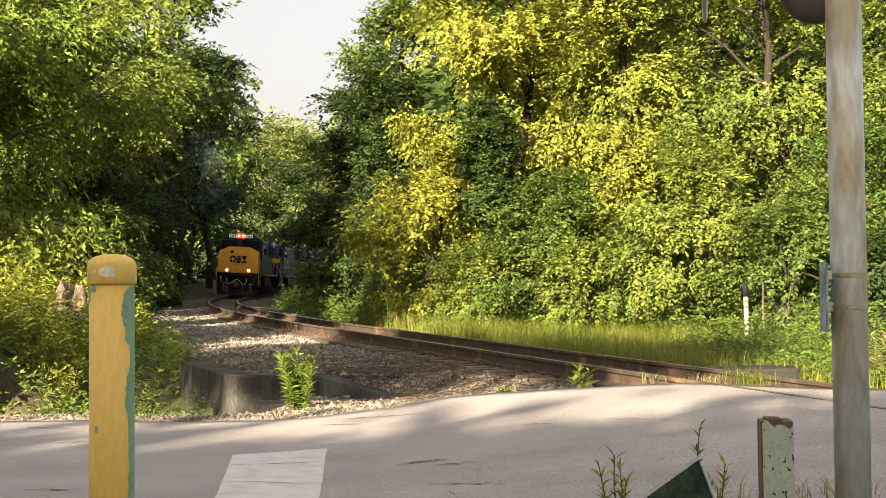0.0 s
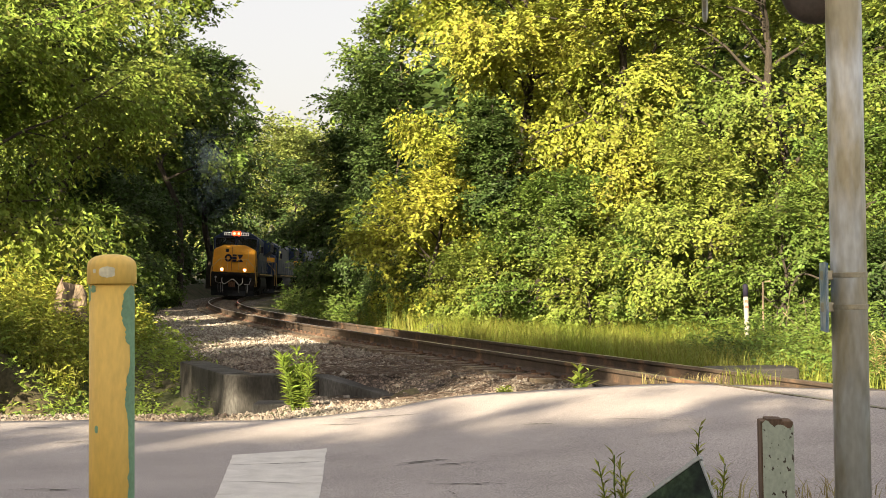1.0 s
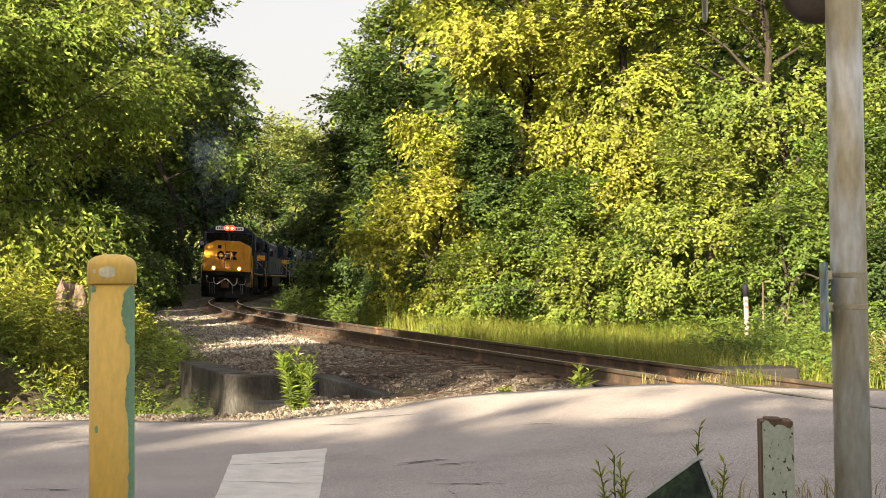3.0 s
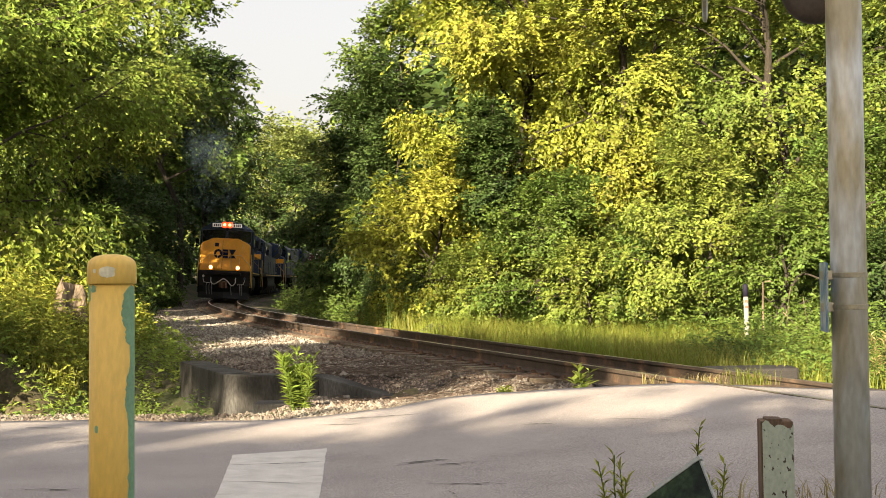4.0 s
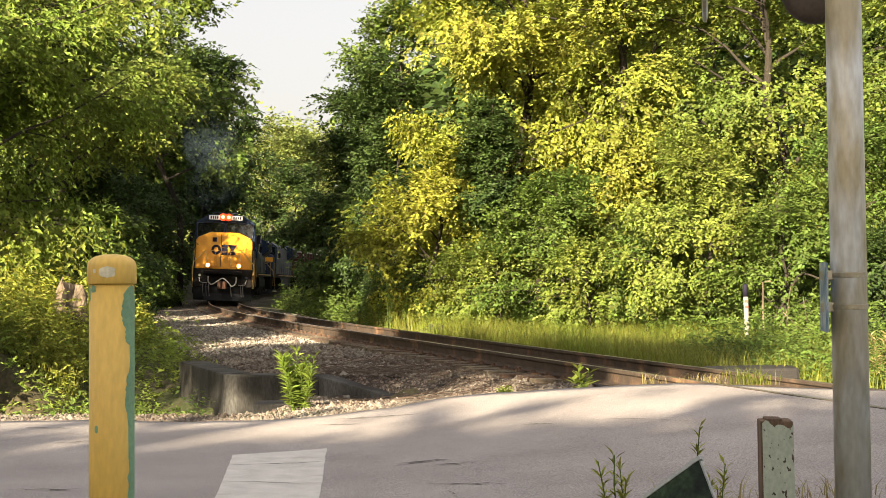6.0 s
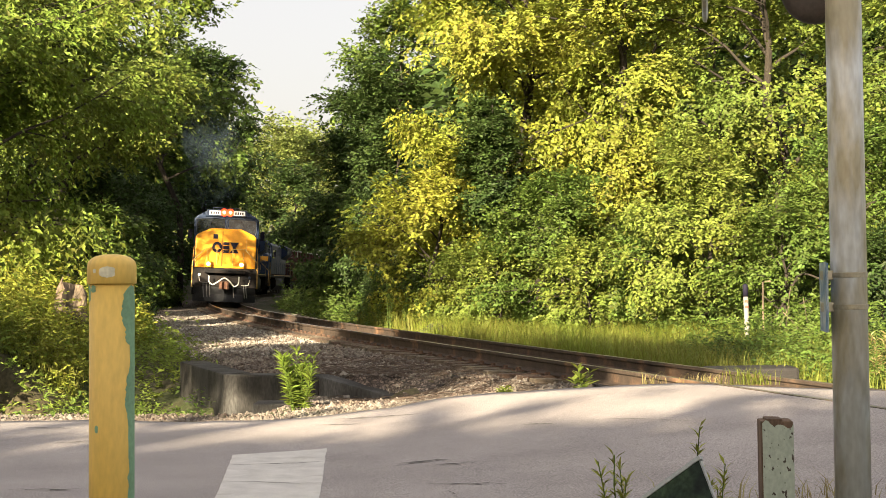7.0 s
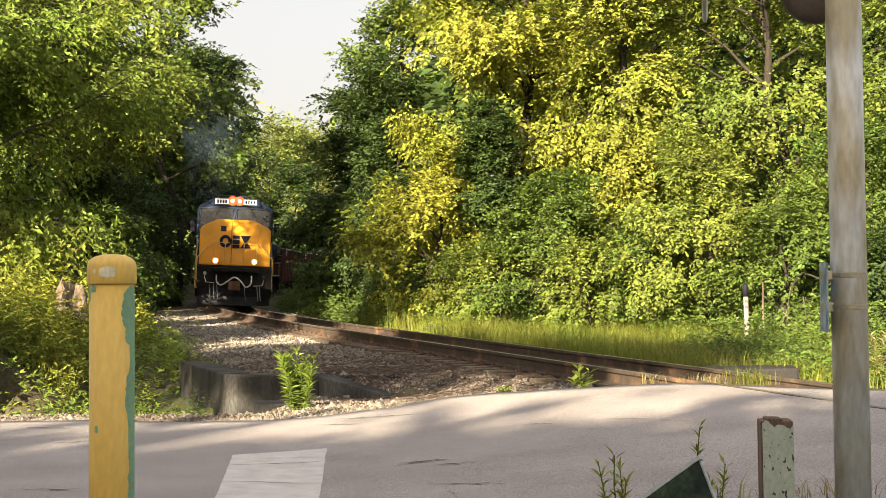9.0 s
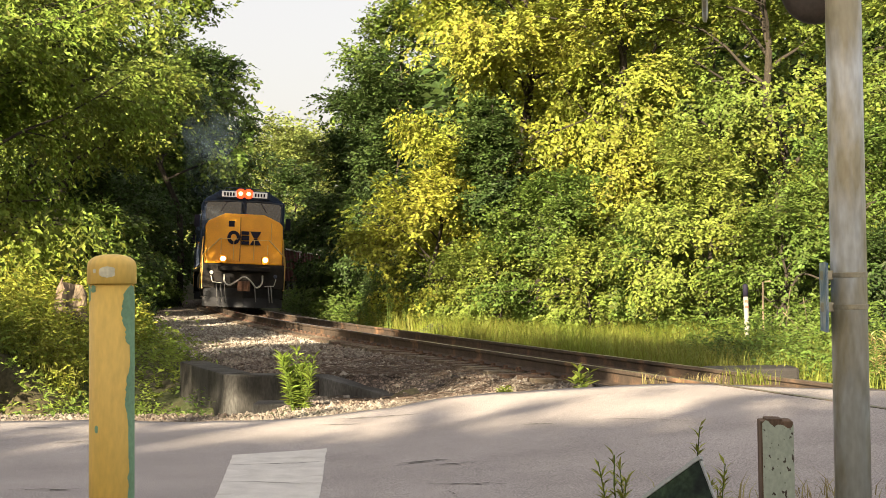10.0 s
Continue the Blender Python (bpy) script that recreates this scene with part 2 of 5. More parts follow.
def ground_height(x, y):
    """The natural ground: bank, ditch, roadside and the railway's bed."""
    x, y = np.atleast_1d(x).astype(float), np.atleast_1d(y).astype(float)
    s, d = line_coords(x, y)
    z = -0.25 + 0.05 * bumps(x, y, 2.3) + 0.02 * bumps(x, y, 0.6, 3)
    z = z + soft_step(-x, 4.6, 7.4) * soft_step(y, 14.5, 22.0) * 0.85     # bank on the left
    z = z + soft_step(-d, 4.0, 12.0) * 0.6                       # bank behind the track
    z = z - 1.15 * np.exp(-(((x + 5.0) / 1.7) ** 2 + ((y - 18.8) / 3.2) ** 2))    # ditch before the culvert
    z = z + np.clip(np.hypot(x, y - 40) - 60, 0, 400) * 0.02
    bed = np.where(d > 0, -0.05 - 0.03 * np.clip(d - 1.8, 0, 9), -0.03 - 0.12 * np.clip(-d - 1.8, 0, 9))
    k = soft_step(-d, -4.9, -4.0) * soft_step(d, -4.2, -3.0)
    z = z * (1 - k) + bed * k
    z = road_slope(x, y, z)
    out = y - road_edge(x)
    near = soft_step(ROAD_FAR - y, -0.7, 0.05)
    z = z * (1 - near) + near * (road_height(x, y) - 0.025 - 0.03 * soft_step(-out, 0.0, 0.3))
    return z


# ---- ground, road, track ----
def build_ground():
    gx = np.concatenate([[-2500, -900, -300, -120, -70], np.arange(-45, -10, 1.5), np.arange(-10, 9, 0.25), np.arange(9, 45, 1.5), [60, 100, 300, 900, 2500]])
    gy = np.concatenate([[-2500, -600, -150, -60, -30], np.arange(-20, 6, 2.0), np.arange(6, 40, 0.3), np.arange(40, 140, 1.5), [150, 170, 200, 300, 900, 2800]])
    X, Y = np.meshgrid(gx, gy, indexing="ij")
    Z = ground_height(X.ravel(), Y.ravel())
    n = len(gy)
    i, j = np.meshgrid(np.arange(len(gx) - 1), np.arange(n - 1), indexing="ij")
    F = np.stack([i * n + j, (i + 1) * n + j, (i + 1) * n + j + 1, i * n + j + 1], -1).reshape(-1, 4)
    ob = attach("ground", mesh_from("ground", np.c_[X.ravel(), Y.ravel(), Z], F, True), M_SOIL)
    tagged(ob, "dark soil with leaf litter and low green growth", "ground", kind="structure")


def build_road():
    gx, gy = np.arange(-40, 30.01, 0.25), np.linspace(ROAD_NEAR, ROAD_FAR, 26)
    X, Y = np.meshgrid(gx, gy, indexing="ij")
    X, Y = X.ravel(), Y.ravel()
    Y = ROAD_NEAR + (Y - ROAD_NEAR) * (road_edge(X) - ROAD_NEAR) / (ROAD_FAR - ROAD_NEAR)
    far_row = np.tile(gy > ROAD_FAR - 0.3, len(gx))
    edge = 0.10 * bumps(X, X * 0, 0.5) + 0.06 * bumps(X, X * 0, 0.17, 2)
    Y = Y + edge * far_row + 2 * edge * (Y < ROAD_NEAR + 0.3)
    Z = road_height(X, Y) + 0.006 * bumps(X, Y, 1.1) + 0.003 * bumps(X, Y, 0.4, 5)
    n = len(gy)
    i, j = np.meshgrid(np.arange(len(gx) - 1), np.arange(n - 1), indexing="ij")
    F = np.stack([i * n + j, (i + 1) * n + j, (i + 1) * n + j + 1, i * n + j + 1], -1).reshape(-1, 4)
    rim = np.arange(len(gx)) * n + n - 1
    V = np.c_[X, Y, Z]
    low = V[rim] + [0, 0.03, -0.07]
    k = len(V)
    F2 = np.stack([rim[:-1], rim[1:], k + np.arange(1, len(rim)), k + np.arange(len(rim) - 1)], -1)
    road = attach("road", mesh_from("road", np.concatenate([V, low]), np.concatenate([F, F2]), True), M_ASPHALT)
    tagged(road, "worn grey asphalt road rising to the level crossing", "road", kind="structure")
    build_cracks(road)
    # the stop bar
    rng = np.random.default_rng(4)
    a = np.linspace(0, 1, 40)
    left = np.c_[-1.28 + (-1.52 + 1.28) * a, 7.6 + 2.42 * a]
    right = np.c_[-0.69 + (-0.87 + 0.69) * a, 7.6 + 2.74 * a]
    rows = []
    for u in np.linspace(0, 1, 12):
        p = left * (1 - u) + right * u + rng.normal(0, 0.0025, (40, 2)) * (u in (0, 1))
        rows.append(np.c_[p, road_height(p[:, 0], p[:, 1]) + 0.0045 + 0.006 * bumps(p[:, 0], p[:, 1], 1.1) + 0.003 * bumps(p[:, 0], p[:, 1], 0.4, 5)])
    V = np.concatenate(rows)
    i, j = np.meshgrid(np.arange(11), np.arange(39), indexing="ij")
    F = np.stack([i * 40 + j, (i + 1) * 40 + j, (i + 1) * 40 + j + 1, i * 40 + j + 1], -1).reshape(-1, 4)
    tagged(attach("stop_bar", mesh_from("stop_bar", V, F), M_PAINT), "worn white painted stop bar on the asphalt", "road marking", kind="structure")


def build_cracks(road):
    """A few jagged cracks in the asphalt, thin sunken-dark ribbons."""
    rng = np.random.default_rng(17)
    for x0, y0, length, ang, w in ((-0.32, 9.35, 0.34, -2, 0.014), (-0.05, 9.2, 0.28, 12, 0.010), (-0.1, 8.45, 0.5, -20, 0.008), (0.02, 8.2, 0.30, -75, 0.007),
                                   (-2.62, 8.35, 0.42, 4, 0.012), (-0.95, 12.2, 0.75, 3, 0.016), (-1.05, 11.9, 0.35, -8, 0.010), (1.2, 10.9, 0.9, -35, 0.006), (-3.0, 10.75, 0.30, 3, 0.014),
                                   (-1.36, 8.72, 0.62, 1, 0.006), (-1.44, 9.45, 0.62, 2, 0.007), (0.62, 10.9, 0.22, -6, 0.014), (-3.6, 11.95, 0.4, 0, 0.010)):
        n = 12
        t = np.linspace(0, 1, n)
        px = x0 + length * t * math.cos(radians(ang)) + rng.normal(0, 0.006, n)
        py = y0 + length * t * math.sin(radians(ang)) + np.cumsum(rng.normal(0, 0.02, n))
        half = w * np.sin(np.pi * np.clip(t, 0.03, 0.97)) ** 0.5 * rng.uniform(0.5, 1.5, n)
        V = []
        for sgn in (-1, 1):
            q = py + sgn * half
            V.append(np.c_[px, q, road_height(px, q) + 0.0075 + 0.006 * bumps(px, q, 1.1) + 0.003 * bumps(px, q, 0.4, 5)])
        k = np.arange(n - 1)
        attach("crack", mesh_from("crack", np.concatenate(V), np.stack([k, k + 1, k + 1 + n, k + n], -1)), M_CRACK, road)


def rail_profile():
    """Half a metre's section of a heavy rail: (across, up from the base)."""
    half = [(0.076, 0.0), (0.076, 0.011), (0.025, 0.028), (0.009, 0.045), (0.009, 0.130), (0.030, 0.143), (0.037, 0.150), (0.037, 0.178), (0.030, 0.186)]
    return half + [(-a, b) for a, b in half[::-1]]


def build_track():
    track = thing("railway_track", "single rusty railway track on grey stone ballast", "railway track", kind="structure")
    s = np.arange(-34, 200, 0.75)
    prof = np.array(rail_profile())
    k = len(prof)
    for side, label in ((1, "rusty steel rail, dusty brown web"), (-1, "rusty steel rail, dusty brown web")):
        x, y, th = on_line(s, side * HALF_GAUGE)
        top = RAIL_Z + side * HALF_GAUGE * BANK
        V = np.stack([x[:, None] - prof[None, :, 0] * np.cos(th)[:, None], y[:, None] - prof[None, :, 0] * np.sin(th)[:, None],
                      np.broadcast_to(top - 0.186 + prof[None, :, 1], (len(s), k))], -1).reshape(-1, 3)
        i, j = np.meshgrid(np.arange(len(s) - 1), np.arange(k), indexing="ij")
        F = np.stack([i * k + j, i * k + (j + 1) % k, (i + 1) * k + (j + 1) % k, (i + 1) * k + j], -1).reshape(-1, 4)
        me = mesh_from("rail", V, F)
        me.materials.append(M_RAIL), me.materials.append(M_RAILTOP)
        me.polygons.foreach_set("material_index", np.where(np.isin(j.ravel(), (8,)), 1, 0).astype(np.int32))
        attach("rail", me, None, track, label)
    # the bed
    ss, dd = np.arange(-30, 110, 0.4), np.linspace(-3.2, 4.6, 40)
    S, D = np.meshgrid(ss, dd, indexing="ij")
    x, y, th = on_line(S.ravel(), D.ravel())
    z = bed_height(S.ravel(), D.ravel())
    n = len(dd)
    i, j = np.meshgrid(np.arange(len(ss) - 1), np.arange(n - 1), indexing="ij")
    F = np.stack([i * n + j, (i + 1) * n + j, (i + 1) * n + j + 1, i * n + j + 1], -1).reshape(-1, 4)
    keep = (y[F] > ROAD_FAR + 0.15).all(1)
    attach("ballast_bed", mesh_from("ballast_bed", np.c_[x, y, z], F[keep], True), M_BED, track, "packed grey and brown gravel bed")
    return track


def bed_height(s, d):
    z = np.where(d > 0, 0.0 - 0.022 * np.clip(d - 1.8, 0, 9) - 0.02 * np.clip(d - 1.2, 0, .6), -0.035 - 0.13 * np.clip(-d - 1.6, 0, 9))
    edge = soft_step(d, 4.0, 4.6) * 0.5 + soft_step(-d, 2.6, 3.2) * 0.25
    x, y, _ = on_line(s, d)
    flat = road_slope(x, y, z)
    return np.where(flat < z - 0.02, flat, z) + 0.035 * bumps(s, d, 0.9) * soft_step(np.abs(d), 1.2, 2.4) + 0.02 * bumps(s, d, 0.35, 4) * soft_step(np.abs(d), 0.9, 1.6) - edge


def build_ties(track):
    rng = np.random.default_rng(8)
    tie = box(-0.115, 0.115, -1.3, 1.3, -0.17, 0.0, 0.012)
    me = bpy.data.meshes.new("tie")
    tie.to_mesh(me)
    tie.free()
    me.materials.append(M_TIE)
    plate = bmesh.new()
    add_box(plate, -0.09, 0.09, -0.17, 0.17, 0.0, 0.016)
    for a in (-0.10, 0.10):
        add_box(plate, -0.055 + a * 0.3, -0.03 + a * 0.3, a - 0.018, a + 0.018, 0.012, 0.055)
        add_box(plate, 0.045, 0.075, a - 0.02, a + 0.02, 0.012, 0.05)
    pm = bpy.data.meshes.new("tie_plate")
    plate.to_mesh(pm)
    plate.free()
    pm.materials.append(M_STEELDARK)
    for s in np.arange(-17.5, 60, 0.52):
        s = s + rng.normal(0, 0.02)
        x, y, th = on_line(s, rng.normal(0, 0.03))
        if y < ROAD_FAR + 0.3:
            continue
        m = Matrix.Translation((x, y, RAIL_Z - 0.203)) @ Matrix.Rotation(th + rng.normal(0, 0.02), 4, "Z") @ Matrix.Rotation(BANK, 4, "Y") @ Matrix.Rotation(math.pi / 2, 4, "Z")
        attach("tie", me, None, track, m=m)
        for side in (1, -1):
            px, py, th = on_line(s, side * HALF_GAUGE)
            pmx = Matrix.Translation((px, py, RAIL_Z + side * HALF_GAUGE * BANK - 0.1995)) @ Matrix.Rotation(th + math.pi / 2, 4, "Z")
            attach("tie_plate", pm, None, track, m=pmx)


STONE_V = np.array([(1, 0, 0.1), (-1, 0.1, 0), (0.1, 1, -0.1), (-0.1, -1, 0), (0.15, 0.1, 0.8), (0, 0, -0.8)])
STONE_F = np.array([(0, 2, 4), (2, 1, 4), (1, 3, 4), (3, 0, 4), (2, 0, 5), (1, 2, 5), (3, 1, 5), (0, 3, 5)])


def stones(places, size, rng):
    n = len(places)
    V = STONE_V[None] * rng.uniform(0.65, 1.3, (n, 6, 1)) * rng.uniform(0.6, 1.25, (n, 1, 3))
    a = rng.uniform(0, 2 * np.pi, n)
    b = rng.normal(0, 0.5, n)
    c, s_ = np.cos(a)[:, None], np.sin(a)[:, None]
    x, y, z = V[..., 0], V[..., 1], V[..., 2]
    x, z = x * np.cos(b)[:, None] - z * np.sin(b)[:, None], x * np.sin(b)[:, None] + z * np.cos(b)[:, None]
    V = np.stack([x * c - y * s_, x * s_ + y * c, z], -1) * (size * rng.lognormal(0, 0.35, n))[:, None, None]
    V = V + places[:, None]
    F = STONE_F[None] + (np.arange(n) * 6)[:, None, None]
    return V.reshape(-1, 3), F.reshape(-1, 3)


def build_stones(track):
    rng = np.random.default_rng(11)
    n = 52000
    s = -20 + 46 * rng.random(n) ** 1.3
    d = rng.uniform(-2.9, 4.5, n)
    keep = (np.abs(np.abs(d) - HALF_GAUGE) > 0.09) & ((np.abs(d) > 1.25) | (rng.random(n) < 0.55))
    s, d = s[keep], d[keep]
    x, y, th = on_line(s, d)
    keep = y > ROAD_FAR + 0.1
    s, d, x, y = s[keep], d[keep], x[keep], y[keep]
    dirty = s + 3 * bumps(s, d, 2.0) + 1.2 * rng.normal(0, 1, len(s)) < -7.0
    for sel, mat, label in ((~dirty, M_STONE, "loose broken grey stones"), (dirty, M_DIRTY, "dirty brown-grey stones near the road")):
        V, F = stones(np.c_[x, y, bed_height(s, d) + 0.006][sel], 0.026, rng)
        tagged(attach("ballast_stones", mesh_from("ballast_stones", V, F), mat, track, label), kind="stuff")
    n = 9000
    x = rng.uniform(-8.0, 2.3, n)
    y = road_edge(x) + rng.uniform(0, 0.8, n) * rng.uniform(0.1, 1.3, n)
    keep = (x > -3.2) | (y < ROAD_FAR + 0.3)
    x, y = x[keep], y[keep]
    x2, y2 = rng.uniform(-2.6, 0.9, 5000), rng.uniform(13.5, 18.2, 5000)
    x, y = np.concatenate([x, x2]), np.concatenate([y, y2])
    z = ground_height(x, y)
    s, d = line_coords(x, y)
    z = np.where(d < 4.5, np.maximum(z, bed_height(s, d)), z)
    V, F = stones(np.c_[x, y, z + 0.004], 0.0165, rng)
    tagged(attach("roadside_gravel", mesh_from("roadside_gravel", V, F), M_DIRTY), "loose grey-brown gravel along the asphalt edge", "gravel", kind="stuff")


build_ground()
build_road()
track = build_track()


# ---- trees and growth ----
def leaf_arrays(P, D, N, size, rng, width=0.42):
    """Folded pointed leaves at places P, along D, facing N."""
    D = D / (np.linalg.norm(D, axis=1)[:, None] + 1e-9)
    S = np.cross(D, N)
    S /= np.linalg.norm(S, axis=1)[:, None] + 1e-9
    N = np.cross(S, D)
    L = size * rng.uniform(0.65, 1.3, (len(P), 1))
    mid = P + D * L * 0.45
    V = np.stack([P, mid + S * L * width * 0.5 + N * L * 0.07, P + D * L - N * L * 0.06, mid - S * L * width * 0.5 + N * L * 0.07], 1)
    return V.reshape(-1, 3), np.arange(len(P) * 4).reshape(-1, 4)


def twig_leaves(C, out, n_leaf, twig, leaf, rng, droop=0.5, width=0.42):
    """Leaves in rows along twigs that start at C and point along out."""
    n = len(C)
    d = out + rng.normal(0, 0.55, (n, 3)) - [0, 0, droop]
    d /= np.linalg.norm(d, axis=1)[:, None]
    t = (np.arange(n_leaf) + 0.5) / n_leaf
    P = C[:, None] + d[:, None] * t[None, :, None] * twig * rng.uniform(0.6, 1.3, (n, 1, 1))
    P[..., 2] -= (t ** 2)[None] * twig * droop * 0.5
    side = np.cross(d, [0, 0, 1.0])
    side /= np.linalg.norm(side, axis=1)[:, None] + 1e-9
    sign = np.where(np.arange(n_leaf) % 2, 1.0, -1.0)
    LD = d[:, None] * 0.65 + side[:, None] * sign[None, :, None] * 0.9 + rng.normal(0, 0.3, (n, n_leaf, 3)) - np.array([0, 0, 0.3 * droop])
    LN = np.array([0, 0, 0.7]) + 0.8 * out[:, None] + rng.normal(0, 0.48, (n, n_leaf, 3))
    P = P + rng.normal(0, leaf * 0.15, P.shape)
    return leaf_arrays(P.reshape(-1, 3), LD.reshape(-1, 3), LN.reshape(-1, 3), leaf, rng, width)


def limb_path(start, az, up, length, rng, n=6, droop=0.15):
    p, pts = np.array(start, float), []
    step = length / (n - 1)
    for i in range(n):
        pts.append(p.copy())
        az += rng.normal(0, 0.16)
        up += rng.normal(0, 0.12) - droop * 0.25
        p = p + step * np.array([math.cos(az) * math.cos(up), math.sin(az) * math.cos(up), math.sin(up)])
    return np.array(pts)


def tree_meshes(h, r, seed, twigs, leaf, base=0.15, limbs=18, droop=0.5, width=0.6, top=0.55, stem=0.0, n_leaf=9, towards=None):
    """Wood and crown of one tree: trunk, limbs with side limbs, and leaf sprays round their outer parts. top: how narrow the crown ends."""
    rng = np.random.default_rng(seed)
    wood, tips = [], []
    n = 9
    trunk = np.c_[np.cumsum(rng.normal(0, 0.022 * h, n)), np.cumsum(rng.normal(0, 0.022 * h, n)), np.linspace(-0.2, h * 0.93, n)]
    tr = stem or 0.014 * h + 0.02
    wood.append(tube_arrays(trunk, np.linspace(tr, tr * 0.18, n), 8))
    for i in range(limbs):
        u = base + (0.95 - base) * (i + rng.random()) / limbs
        z = u * h * 0.93
        p = np.array([np.interp(z, trunk[:, 2], trunk[:, 0]), np.interp(z, trunk[:, 2], trunk[:, 1]), z])
        v = (u - base) / (1 - base)
        reach = r * (0.75 + 0.35 * math.sin(math.pi * min(1, v * 1.15))) * (1 - v * top) * rng.uniform(0.7, 1.2)
        az = i * 2.4 + rng.normal(0, 0.4)
        if towards is not None:                      # an edge tree reaches for the open side
            reach *= 1 + 0.55 * math.cos(az - towards)
        lp = limb_path(p, az, rng.uniform(0.15, 0.6) + 0.5 * v, reach, rng)
        rr = tr * 0.42 * (1 - 0.6 * v)
        wood.append(tube_arrays(lp, np.linspace(rr, rr * 0.25, len(lp)), 5))
        tips += [lp[3], lp[4], lp[5]]
        for k in (2, 3, 4):
            sp = limb_path(lp[k], az + rng.choice([-1, 1]) * rng.uniform(0.5, 1.1), rng.uniform(0.0, 0.6), reach * rng.uniform(0.3, 0.55), rng, 4)
            wood.append(tube_arrays(sp, np.linspace(rr * 0.45, rr * 0.15, 4), 4))
            tips += [sp[1], sp[2], sp[3]]
    tips = np.array(tips)
    weight = rng.lognormal(0, 0.8, len(tips))
    pick = rng.choice(len(tips), twigs, p=weight / weight.sum())
    C = tips[pick] + rng.normal(0, 1, (twigs, 3)) * np.array([0.10, 0.10, 0.075]) * r
    mid = np.array([0, 0, h * 0.5])
    out = C - mid
    out /= np.linalg.norm(out, axis=1)[:, None] + 1e-9
    V, F = twig_leaves(C, out, n_leaf, leaf * 3.2, leaf, rng, droop, width)
    low = V[:, 2].reshape(-1, 4).min(1) > 0.0
    return joined(wood), (V, F[low])


def tree(x, y, h, r, mat, seed, twigs, leaf, label, name="tree", category="tree", turn=0.0, sink=0.0, **more):
    z = float(ground_height(x, y)[0]) - sink
    root = thing(name, label, category, pose(x, y, z, 0, 0, turn))
    wood, crown = tree_meshes(h, r, seed, int(twigs * (0.7 if leaf > 0.25 else 1.2 if h > 5 else 0.85)), leaf * (1.0 if leaf > 0.25 else 0.76 if h > 5 else 0.85), **more)
    attach("trunk", mesh_from("trunk", *wood, True), M_BARK, root, "brown bark trunk and limbs")
    attach("crown", mesh_from("crown", *crown), mat, root)
    return root


YEL, LIM, GRN, DRK = "broad tree with yellow-green sunlit leaves", "leafy tree with lime-green leaves", "leafy green tree beside the railway", "dark green dense broadleaf tree"
BUSH = "dense leafy bush at the wood's edge"
# behind the track, from the level crossing away
tree(2.2, 41, 14.0, 3.9, M_YELLOW, 1, 8200, 0.19, YEL, droop=0.9, base=0.10, limbs=30, top=0.3)
tree(0.0, 38.5, 5.4, 2.3, M_YELLOW, 2, 2400, 0.15, "bushy young tree with yellow-green leaves", base=0.04, droop=0.6)
tree(5.4, 38, 13.0, 3.4, M_GOLD, 3, 6200, 0.17, LIM, base=0.12, limbs=28, top=0.3)
tree(8.9, 37, 12.5, 3.8, M_LIME, 4, 5000, 0.17, LIM, base=0.14, limbs=26, top=0.35)
tree(2.5, 36.6, 6.6, 1.25, M_DEEP, 47, 1900, 0.15, "dark green small tree among the yellow ones", base=0.45, limbs=22)
tree(6.0, 30.5, 4.3, 2.1, M_LIME, 5, 3200, 0.125, "broad bush with large lime-green leaves", name="bush", category="bush", base=0.04, droop=0.7, width=0.5)
tree(8.5, 29.5, 4.7, 2.1, M_GREEN, 6, 2800, 0.125, "broad bush with large green leaves", name="bush", category="bush", base=0.05, droop=0.7, width=0.5)
tree(11.3, 31, 10, 3.0, M_LIME, 7, 2600, 0.16, LIM, base=0.06)
tree(3.4, 33.5, 4.0, 2.1, M_GREEN, 8, 2700, 0.12, BUSH, name="bush", category="bush", base=0.03)
tree(-2.9, 58, 10.6, 2.9, M_DEEP, 9, 4600, 0.2, DRK, base=0.03, top=0.45, limbs=26)
tree(-1.3, 48, 7.4, 2.1, M_DEEP, 10, 2600, 0.17, GRN, base=0.03)
tree(-3.4, 86, 22, 5.0, M_GREEN, 11, 2900, 0.3, "tall airy tree with grey-green leaves", base=0.3, limbs=24)
tree(3.5, 52, 16, 4.6, M_LIME, 12, 1600, 0.26, GRN, base=0.05)
tree(9, 48, 17, 5.0, M_GREEN, 13, 1500, 0.26, GRN, base=0.05)
tree(14.5, 44, 17, 5.0, M_GREEN, 14, 1500, 0.26, GRN, base=0.05)
tree(-1.5, 68, 13, 4.0, M_DEEP, 15, 1300, 0.26, DRK, base=0.05)
# left of the track
tree(-10.4, 27.0, 7.3, 3.7, M_FRESH, 20, 6400, 0.18, "large leafy tree overhanging the bank", towards=-0.6, base=0.22, droop=1.0, width=0.5, limbs=34, top=0.35)
tree(-11.6, 41, 12.5, 3.9, M_LIME, 21, 6000, 0.19, LIM, base=0.34, limbs=24)
# next two: added, mostly out of view, to keep sun off the train
tree(-14.4, 37, 14, 4.2, M_GREEN, 45, 2600, 0.24, GRN, base=0.4, limbs=24)
tree(-16.6, 46.5, 15.5, 4.6, M_GREEN, 46, 2600, 0.24, GRN, base=0.34, limbs=24)
tree(-16.4, 60, 17.5, 4.6, M_GREEN, 22, 3800, 0.23, GRN, base=0.04, limbs=26)
tree(-14.7, 75, 23.5, 5.8, M_GREEN, 23, 3600, 0.28, GRN, base=0.30, limbs=24, stem=0.2)
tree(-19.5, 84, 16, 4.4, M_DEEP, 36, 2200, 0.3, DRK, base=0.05)
